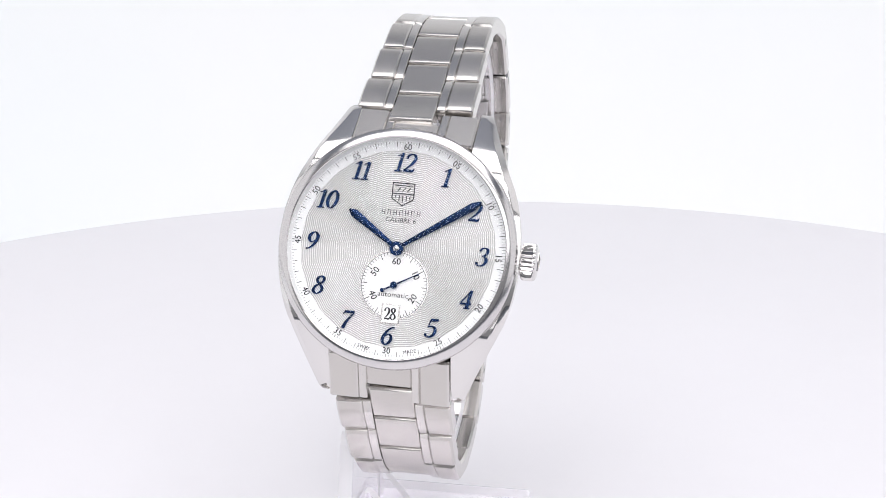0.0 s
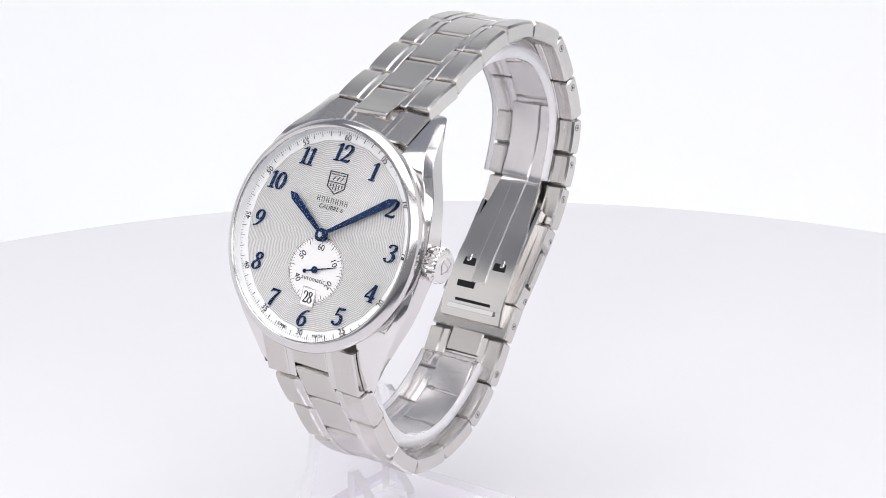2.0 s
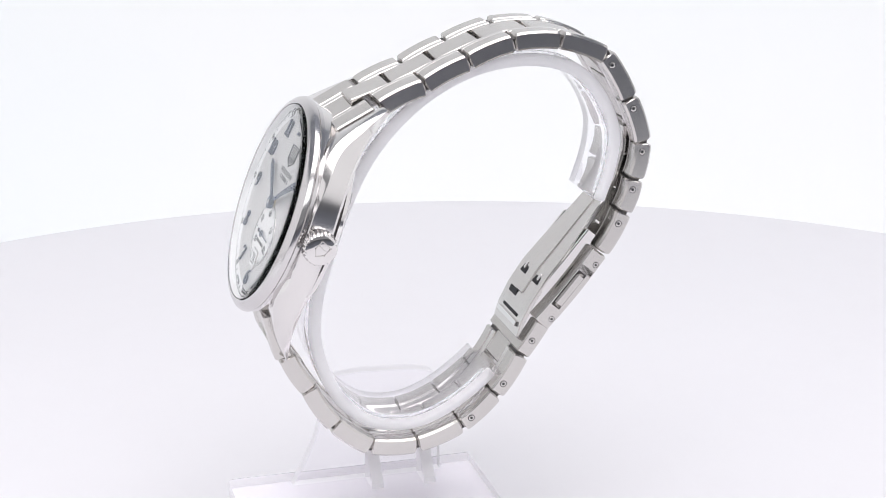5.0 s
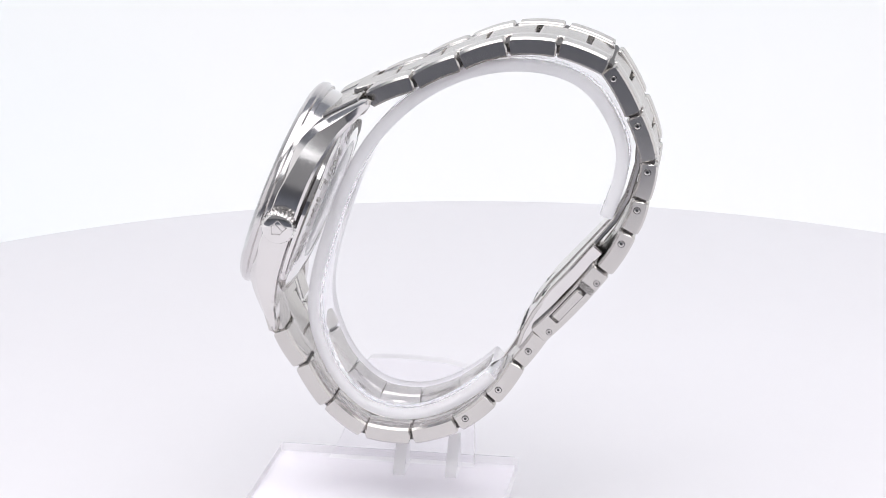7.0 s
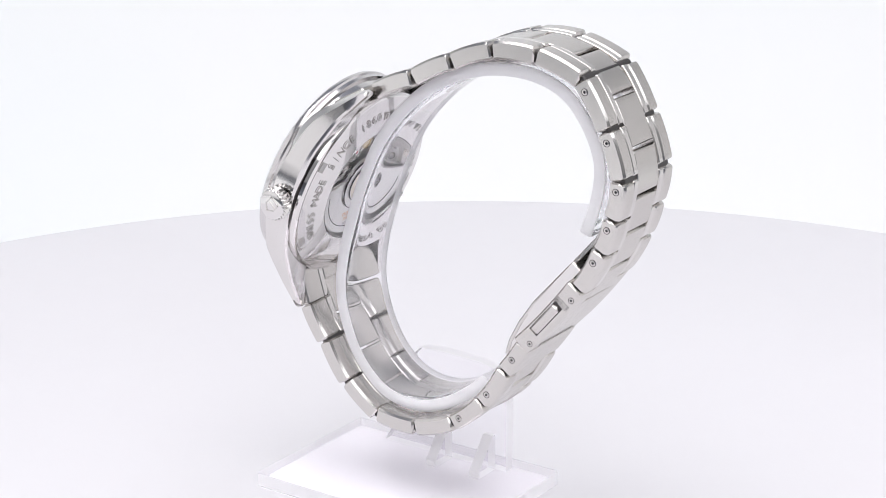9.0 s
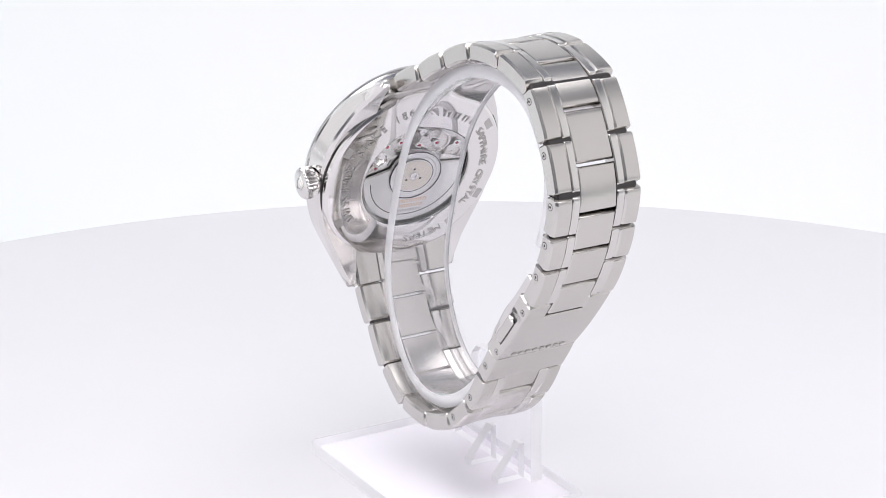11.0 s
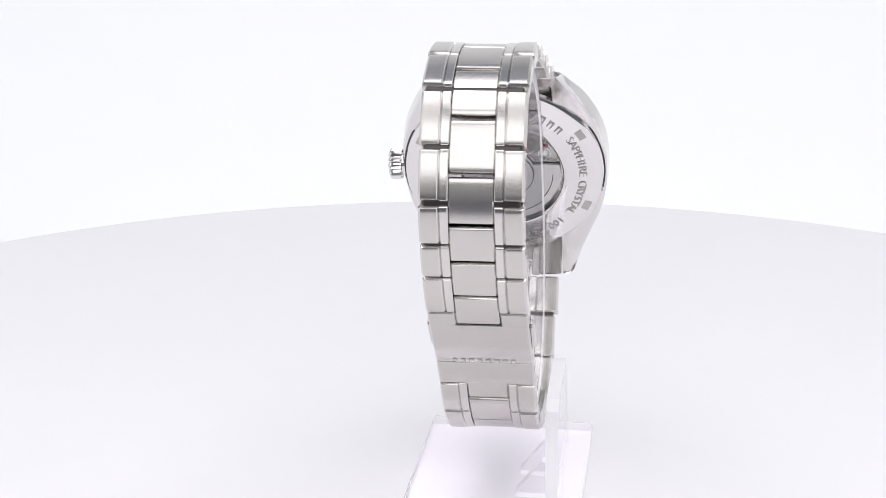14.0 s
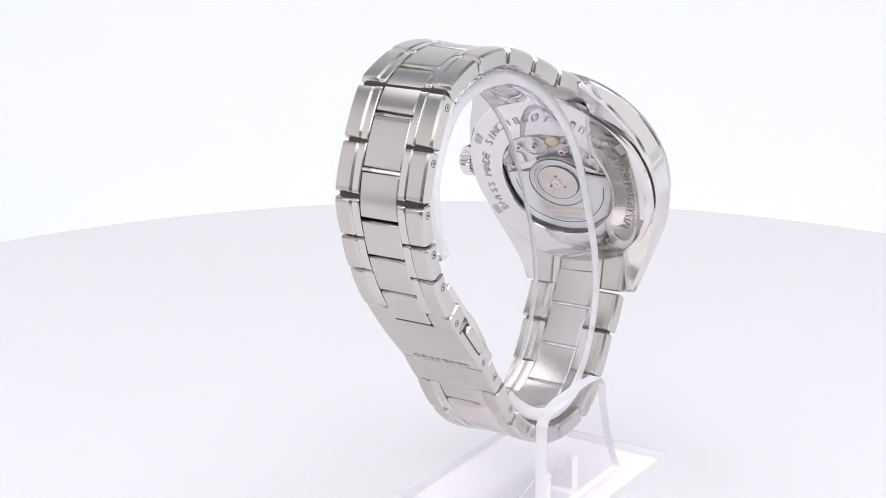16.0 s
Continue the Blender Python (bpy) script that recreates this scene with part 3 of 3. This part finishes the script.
def tick(bm, centre, angle, r0, r1, w, z0, z1):
    """A printed radial mark; angle in degrees clockwise from 12."""
    a = radians(90 - angle)
    d, s = Vector((math.cos(a), math.sin(a))), Vector((-math.sin(a), math.cos(a))) * w / 2
    c = Vector(centre)
    loft(bm, [[Vector((p.x, p.y, z)) * MM for p in (c + d * r0 - s, c + d * r1 - s, c + d * r1 + s, c + d * r0 + s)] for z in (z0, z1)])


def hand(name, profile, z0, z1, watch, label):
    """A faceted hand along +y; profile of (y, half width)."""
    bm = bmesh.new()
    rings = []
    for y, w in profile:
        rings.append([Vector((x, y, z)) * MM for x, z in ((-w, z0), (w, z0), (w, z1 - 0.06), (w * 0.3, z1), (-w * 0.3, z1), (-w, z1 - 0.06))])
    loft(bm, rings)
    return part(name, bm, BLUE, watch, label, sharp=20)


def build_dial(watch):
    global seconds_hand, minute_hand
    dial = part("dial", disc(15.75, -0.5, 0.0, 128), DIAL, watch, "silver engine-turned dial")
    ring = part("chapter_ring", revolve([(15.7, -0.5), (17.6, -0.5), (17.6, 1.38), (17.5, 1.38), (17.2, 0.16), (15.75, 0.05), (15.7, 0.0)], 144), DIAL_WHITE, watch, "white minute ring")
    bm = bmesh.new()
    for k in range(240):
        if k % 4 == 0:
            tick(bm, (0, 0), k * 1.5, 16.3 if k % 20 else 16.75, 17.1, 0.085, 0.05, 0.19)
        else:
            tick(bm, (0, 0), k * 1.5, 16.75, 17.08, 0.045, 0.05, 0.185)
    part("minute_marks", bm, INK, ring)
    for k in range(12):
        text = "60" if k == 0 else "%02d" % (k * 5)
        a = radians(90 - k * 30)
        up = -k * 30 if k not in (4, 5, 6, 7, 8) else 180 - k * 30
        r = 16.2
        lettering("minute_number", text, 1.35, flat(r * math.cos(a), r * math.sin(a), 0.14, up), INK, ring, bold=0.008)
    for text, ang in (("SWISS", 193), ("MADE", 167)):
        a = radians(90 - ang)
        lettering("small_print", text, 0.8, flat(16.4 * math.cos(a), 16.4 * math.sin(a), 0.14, 180 - ang), INK, ring)
    # applied hour numerals
    for k in range(1, 13):
        a = radians(90 - k * 30)
        r = 13.8
        numeral(str(k), 3.0, (r * math.cos(a), r * math.sin(a)), -0.05, 0.22, BLUE, dial)
    # shield emblem and printed lines, as plain shapes
    bm = bmesh.new()
    cx, cy = 0.0, 8.75
    sh = [(-1.75, 1.75), (1.75, 1.75), (1.75, -0.75), (0.0, -1.85), (-1.75, -0.75)]
    outline(bm, [(cx + x, cy + y) for x, y in sh], 0.16, -0.02, 0.1)
    outline(bm, [(cx - 1.75, cy + 0.05), (cx + 1.75, cy + 0.05)], 0.14, -0.02, 0.1, closed=False)
    emblem = part("shield_emblem", bm, INK, dial, "dark outlined shield emblem")
    bm = bmesh.new()
    for x0, y0, x1, y1 in ((-1.35, 1.35, 1.35, 1.35), (-0.9, 0.45, -0.5, 1.0), (-0.1, 0.45, 0.3, 1.0), (0.7, 0.45, 1.1, 1.0)):
        outline(bm, [(cx + x0, cy + y0), (cx + x1, cy + y1)], 0.13, -0.02, 0.08, closed=False)
    part("emblem_marks", bm, INK, emblem)
    bm = bmesh.new()
    for k, h in enumerate((0.4, 0.75, 0.95, 0.75, 0.4)):
        x = (k - 2) * 0.58
        outline(bm, [(cx + x, cy - 0.3), (cx + x, cy - 0.3 - h)], 0.13, -0.02, 0.08, closed=False)
    part("emblem_marks", bm, INK, emblem)
    for k in range(7):
        x = (k - 3) * 0.95
        bar = bmesh.new()
        outline(bar, [(x - 0.24, 5.35), (x - 0.24, 6.15)], 0.1, -0.02, 0.04, closed=False)
        outline(bar, [(x + 0.2, 5.35), (x + 0.2, 6.15)], 0.1, -0.02, 0.042, closed=False)
        outline(bar, [(x - 0.24, 6.1 if k % 2 else 5.75), (x + 0.2, 6.1 if k % 2 else 5.75)], 0.09, -0.02, 0.044, closed=False)
        part("printed_bar", bar, INK, dial)
    lettering("printed_word", "CALIBRE 6", 1.05, flat(0, 4.55, 0.02), INK, dial, slant=0.2, spacing=1.05)
    # small seconds
    sub = part("subdial", disc(5.45, -0.3, 0.03, 96, centre=SUB), SUBDIAL, watch, "silver small-seconds subdial")
    part("subdial_rim", revolve([(5.4, -0.1), (5.6, -0.1), (5.55, 0.07), (5.45, 0.07)], 96), SATIN, sub, m=flat(SUB[0], SUB[1], 0))
    bm = bmesh.new()
    for k in range(60):
        tick(bm, SUB, k * 6, 4.35 if k % 5 == 0 else 4.85, 5.3, 0.11 if k % 5 == 0 else 0.07, 0.02, 0.05)
    for k in range(96):
        a, b = (Vector((SUB[0] + 5.3 * math.cos(q), SUB[1] + 5.3 * math.sin(q))) for q in (k * math.pi / 48, (k + 1.05) * math.pi / 48))
        outline(bm, [a, b], 0.07, 0.02, 0.052, closed=False)
    part("second_marks", bm, INK, sub)
    for text, ang in (("60", 0), ("10", 60), ("20", 120), ("40", 240), ("50", 300)):
        a = radians(90 - ang)
        up = -ang if ang in (0, 60, 300) else 180 - ang
        lettering("second_number", text, 1.45, flat(SUB[0] + 3.75 * math.cos(a), SUB[1] + 3.75 * math.sin(a), 0.05, up), INK, sub, bold=0.01)
    lettering("printed_word", "automatic", 1.15, flat(SUB[0], SUB[1] - 1.55, 0.05), INK, sub, spacing=1.08)
    # date
    date = part("date_frame", block(bmesh.new(), -1.5, 1.5, -12.0, -8.75, -0.1, 0.16, 0.08), SATIN, watch, "bevelled silver date frame")
    part("date_disc", block(bmesh.new(), -1.25, 1.25, -11.75, -9.0, 0.0, 0.175), DIAL_WHITE, date)
    numeral("28", 1.95, (0, -10.37), 0.15, 0.19, INK, date, "date_number", slant=0.0, squeeze=0.8)
    # hands
    hour_hand = hand("hour_hand", [(-0.2, 0.5), (0.6, 0.32), (1.2, 0.36), (8.6, 0.66), (9.0, 0.66), (10.0, 0.12)], 0.45, 0.68, watch, "blued hour hand")
    hour_hand.matrix_basis = HEAD @ pose(0, 0, 0, 0, 0, 56.0)
    minute_hand = hand("minute_hand", [(-0.2, 0.5), (0.6, 0.30), (1.2, 0.32), (13.6, 0.66), (14.0, 0.66), (15.4, 0.1)], 0.75, 0.96, watch, "blued minute hand")
    hub = part("hand_hub", disc(1.12, 0.4, 1.0, 48), BLUE, watch)
    part("hub_cap", revolve([(0.01, 0.9), (0.45, 0.9), (0.45, 1.08), (0.3, 1.14), (0.01, 1.15)], 32), SATIN, hub)
    part("hub_post", disc(0.7, -0.1, 0.42, 24), BRASS, hub)
    bm = bmesh.new()
    rings = [[Vector((x, y, z)) * MM for x, z in ((-w, 0.3), (w, 0.3), (w, 0.42), (-w, 0.42))] for y, w in ((-2.0, 0.12), (0, 0.14), (4.4, 0.06))]
    loft(bm, rings)
    disc(0.58, 0.28, 0.45, 32, bm)
    disc(0.34, 0.29, 0.44, 24, bm, centre=(0, -2.0))
    seconds_hand = part("seconds_hand", bm, BLUE, watch, "thin blued small-seconds hand")


# ---- case back ----
def build_back(watch):
    """Steel back with engraved ring, window and the automatic movement behind it."""
    down = Matrix.Rotation(math.pi, 4, "Y")
    ring = part("case_back", revolve([(11.2, -6.0), (18.5, -6.0), (18.75, -6.4), (18.6, -7.0), (18.1, -7.35), (17.9, -7.4), (12.0, -8.2), (11.4, -8.2), (11.2, -8.0)], 128), POLISHED, watch, "polished steel screw-in case back with engraved words", sharp=30)
    part("back_groove", revolve([(18.6, -5.9), (19.0, -5.9), (19.0, -6.15), (18.6, -6.15)], 128), NOTCH, ring)
    words = [("SWISS MADE", 264.5, 5.3), ("SINCE", 313, 6.0), ("1860", 346, 6.0), ("SAPPHIRE CRYSTAL", 93, 4.5), ("100 METERS", 158, 4.6)]
    # seen from behind; angles clockwise from 12 in that view
    for text, mid, step in words:
        for k, ch in enumerate(text):
            if ch == " ":
                continue
            ang = mid + (k - (len(text) - 1) / 2) * step
            a = radians(90 - ang)
            r = 14.8
            m = down @ Matrix.Translation(Vector((r * math.cos(a), r * math.sin(a), 7.98)) * MM) @ Matrix.Rotation(radians(-ang), 4, "Z") @ Matrix.Rotation(radians(-6), 4, "X")
            lettering("engraved_letter", ch, 2.3, m, ENGRAVED, ring, depth=0.05, bold=-0.035)
    for k in range(7):
        ang = 3 + k * 7.4
        a = radians(90 - ang)
        m = down @ Matrix.Translation(Vector((14.6 * math.cos(a), 14.6 * math.sin(a), 7.98)) * MM) @ Matrix.Rotation(radians(-ang), 4, "Z")
        bm = block(bmesh.new(), -0.5, -0.28, -0.7, 0.7, -0.2, 0.06, 0.0, m)
        block(bm, 0.25, 0.47, -0.7, 0.7, -0.2, 0.06, 0.0, m)
        block(bm, -0.28, 0.25, 0.45, 0.66, -0.2, 0.055, 0.0, m)
        part("engraved_bar", bm, ENGRAVED, ring)
    for ang in (-62, -118, 60, 117):
        a = radians(90 - ang)
        m = down @ Matrix.Translation(Vector((16.95 * math.cos(a), 16.95 * math.sin(a), 7.5)) * MM) @ Matrix.Rotation(radians(-ang), 4, "Z")
        part("key_notch", block(bmesh.new(), -1.0, 1.0, -0.75, 0.75, -0.4, 0.12, 0.0, m), ENGRAVED, ring)
    window = part("back_window", revolve([(0.01, -7.6), (11.2, -7.6), (11.2, -8.1), (0.01, -8.25)], 64), CRYSTAL, watch, "clear window in the case back")
    window.visible_shadow = False
    movement = part("movement", disc(11.3, -5.6, -5.0, 64), RHODIUM, watch, "automatic movement with striped rotor")
    bm = bmesh.new()
    # rotor: a half-moon weight with a round hub
    pts = [(10.6 * math.cos(radians(a)), 10.6 * math.sin(radians(a))) for a in range(172, 369, 6)]
    pts += [(5.4 * math.cos(radians(a)), 5.4 * math.sin(radians(a))) for a in range(20, 161, 10)]
    loft(bm, [[Vector((x, y, z)) * MM for x, y in pts] for z in (-7.1, -6.6)])
    rotor = part("rotor", bm, RHODIUM, movement, "silver half-moon winding rotor")
    bm = revolve([(9.1, -7.12), (9.2, -7.16), (9.25, -7.12), (9.25, -7.05), (9.1, -7.05)], 96)
    bmesh.ops.bisect_plane(bm, geom=bm.verts[:] + bm.edges[:] + bm.faces[:], plane_co=(0, -0.0006, 0), plane_no=(0, 1, 0), clear_outer=True)
    part("rotor_groove", bm, DARK, rotor)
    part("rotor_hub", revolve([(0.01, -7.0), (5.25, -7.0), (5.25, -7.2), (5.1, -7.3), (4.4, -7.3), (4.3, -7.2), (3.7, -7.2), (3.6, -7.38), (0.01, -7.4)], 64), RHODIUM, rotor)
    for r in (5.15, 3.62, 2.05):
        part("hub_rim", revolve([(r, -7.1), (r + 0.1, -7.1), (r + 0.1, -7.42), (r, -7.42)], 64), ENGRAVED if r < 3 else NOTCH, rotor)
    part("hub_disc", revolve([(0.01, -7.3), (3.4, -7.3), (3.4, -7.43), (0.01, -7.44)], 64), CHAMPAGNE, rotor, "champagne-grey hub disc")
    part("hub_screw", revolve([(0.01, -7.3), (0.8, -7.3), (0.8, -7.6), (0.4, -7.62), (0.35, -7.5), (0.01, -7.5)], 32), POLISHED, rotor)
    for k in range(3):
        a = radians(90 + k * 120)
        part("hub_dimple", disc(0.22, -7.3, -7.47, 16, centre=(1.5 * math.cos(a), 1.5 * math.sin(a))), NOTCH, rotor)
    for y, h, n, pitch in ((-6.1, 0.8, 8, 0.86), (-7.25, 0.7, 9, 0.62), (-8.3, 0.5, 9, 0.6)):
        for k in range(n):
            x = (k - (n - 1) / 2) * pitch
            bm = block(bmesh.new(), x - pitch * 0.36, x - pitch * 0.2, y - h / 2, y + h / 2, -7.14, -7.08)
            block(bm, x + pitch * 0.16, x + pitch * 0.32, y - h / 2, y + h / 2, -7.14, -7.08)
            block(bm, x - pitch * 0.2, x + pitch * 0.16, y + h * 0.3, y + h / 2, -7.138, -7.08)
            part("gilt_bar", bm, GOLD if y > -8 else ENGRAVED, rotor)
    # bridges, wheels and jewels in the open upper half
    for x, y, r, z, mat in ((-4.2, 6.2, 2.6, -6.0, SATIN), (3.4, 7.2, 2.2, -6.1, SATIN), (0.4, 8.2, 1.2, -6.2, BRASS), (-7.4, 3.6, 1.5, -6.1, SATIN), (7.3, 4.0, 1.6, -6.0, POLISHED), (-2.0, 8.6, 0.8, -6.4, POLISHED)):
        part("wheel", revolve([(0.01, -5.4), (r, -5.4), (r, z), (r * 0.85, z - 0.05), (r * 0.8, z + 0.12), (0.3, z + 0.12), (0.01, z)], 40), mat, movement, m=flat(x, y, 0))
    for x, y in ((-4.2, 6.2), (3.4, 7.2), (-7.9, 5.6), (6.2, 6.8), (-1.2, 6.0), (8.2, 2.4)):
        jewel = part("jewel_setting", revolve([(0.3, -6.0), (0.62, -6.0), (0.62, -6.4), (0.3, -6.4)], 24), POLISHED, movement, m=flat(x, y, 0))
        part("jewel", disc(0.32, -6.0, -6.35, 16), RUBY, jewel)
    for x0, y0, x1, y1 in ((-9.5, 1.2, -3, 3.5), (4.0, 3.5, 9.6, 1.0)):
        bm = bmesh.new()
        outline(bm, [(x0, y0), (x1, y1)], 1.3, -6.3, -5.5, closed=False)
        part("bridge", bm, POLISHED, movement)


def build_stand():
    """Clear acrylic watch stand: base plate, upright, two gussets, and the C-shaped cuff inside the bracelet."""
    root = new("display_stand")
    up = Matrix.Rotation(radians(-10.8), 4, "Z")
    up.translation = Vector((-8.0, -14.7, 0)) * MM
    def bev(bm, m):
        bmesh.ops.transform(bm, matrix=m, verts=bm.verts)
        return bm
    parts = []
    def sawn(bm, axis, limit=0.6):
        """Index 1 on the sawn edges, whose normals lie off the sheet's own axis."""
        bm.normal_update()
        for f in bm.faces:
            f.material_index = 0 if abs(f.normal[axis]) > limit else 1
        return bm
    both = [ACRYLIC, ACRYLIC_CUT]
    parts.append(part("base_plate", bev(sawn(block(bmesh.new(), -16.4, 16.4, -24.2, 23.2, 0.05, 3.3, 0.35), 2), up), both, root, "clear acrylic base plate"))
    # upright plate beside the bracelet
    prof = [(-13.0, 3.35), (15.5, 3.35), (15.5, 12), (15.5, 21.5), (14.0, 23.5), (10, 24.4), (0, 24.8), (-4.5, 24.4), (-6.2, 22.5), (-6.9, 18), (-8.6, 12), (-10.9, 7.0)]
    bm = bmesh.new()
    loft(bm, [[Vector((x, y, z)) * MM for y, z in prof] for x in (-12.2, -9.9)])
    parts.append(part("upright_plate", bev(sawn(bm, 0), up), both, root, "clear acrylic upright plate"))
    for y in (2.0, 12.0):
        bm = bmesh.new()
        loft(bm, [[Vector((x, yy, z)) * MM for x, z in ((-9.85, 3.35), (-4.2, 3.35), (-4.2, 4.4), (-9.0, 10.5), (-9.85, 10.5))] for yy in (y - 1.1, y + 1.1)])
        parts.append(part("gusset", bev(sawn(bm, 1), up), both, root))
    def edge_cut(bm):
        bm.normal_update()
        for f in bm.faces:
            f.material_index = 1 if abs(f.normal.x) > 0.5 else 0
        return bm
    cuff = [(-18.2, -47.3), (-22.5, -44.8), (-27.0, -41.3), (-30.5, -37.0), (-32.3, -32.0), (-32.2, -27.0), (-29.6, -21.5), (-25.0, -16.8), (-19.0, -13.2), (-12, -11.6), (-4, -11.2), (4, -11.3), (12, -12.3), (19, -14.6), (26, -18.6), (32, -24.2),
            (36.0, -30.5), (38.2, -37.5), (38.0, -44.0), (35.0, -49.5), (30.0, -54.0), (24.0, -55.7), (17.0, -55.9)]
    smooth = []
    for k in range(len(cuff) - 1):
        p0, p1, p2, p3 = (Vector(cuff[max(0, min(len(cuff) - 1, k + d))]) for d in (-1, 0, 1, 2))
        for f in (0, 0.2, 0.4, 0.6, 0.8):
            smooth.append(tuple(0.5 * (2 * p1 + (p2 - p0) * f + (2 * p0 - 5 * p1 + 4 * p2 - p3) * f * f + (3 * p1 - p0 - 3 * p2 + p3) * f ** 3)))
    smooth.append(cuff[-1])
    parts.append(part("cuff", bev(edge_cut(strip(bmesh.new(), smooth[::-1], -7.2, 6.0, 2.3, 0.2, 0.2)), WATCH), [SCUFFED, ACRYLIC_CUT], root, "bent clear acrylic cuff with an open side", sharp=50))
    for ob in parts:
        ob.visible_shadow = False
    return tagged(root, "clear acrylic display stand holding the watch by its bracelet", "stand")


backdrop = build_backdrop()
ceiling = build_tent_roof()
desk = build_desk()
turntable = build_turntable()
watch = new("wristwatch")
tagged(watch, "steel wristwatch with silver dial and blue numerals on a clear stand", "wristwatch")
watch.matrix_basis = WATCH
HEAD_ON.append(watch)
LIFT[0] = pose(0, 0, 0.00045)
build_case(watch)
LIFT[0] = Matrix()
build_dial(watch)
LIFT[0] = pose(0, 0, 0.0006)
build_back(watch)
LIFT[0] = pose(0, 0, 0.0004)
for sign in (1, -1):
    end_link(sign, watch)
HEAD_ON.clear()
build_bracelet(watch)
stand = build_stand()


def motions():
    times = [k * 0.5 for k in range(33)]
    spin = {t: Matrix.Rotation(turn_angle(t), 4, "Z") for t in times}
    walk(watch, [(t, spin[t] @ WATCH) for t in times])
    walk(stand, [(t, spin[t]) for t in times])
    walk(turntable, [(t, spin[t]) for t in times])
    walk(seconds_hand, [(t, HEAD @ pose(SUB[0] * MM, SUB[1] * MM, 0, 0, 0, -6.0 * (10.2 + t))) for t in times])
    walk(minute_hand, [(t, HEAD @ pose(0, 0, 0, 0, 0, -(56.3 + 0.1 * t))) for t in (0.0, 8.0, 16.0)])


motions()
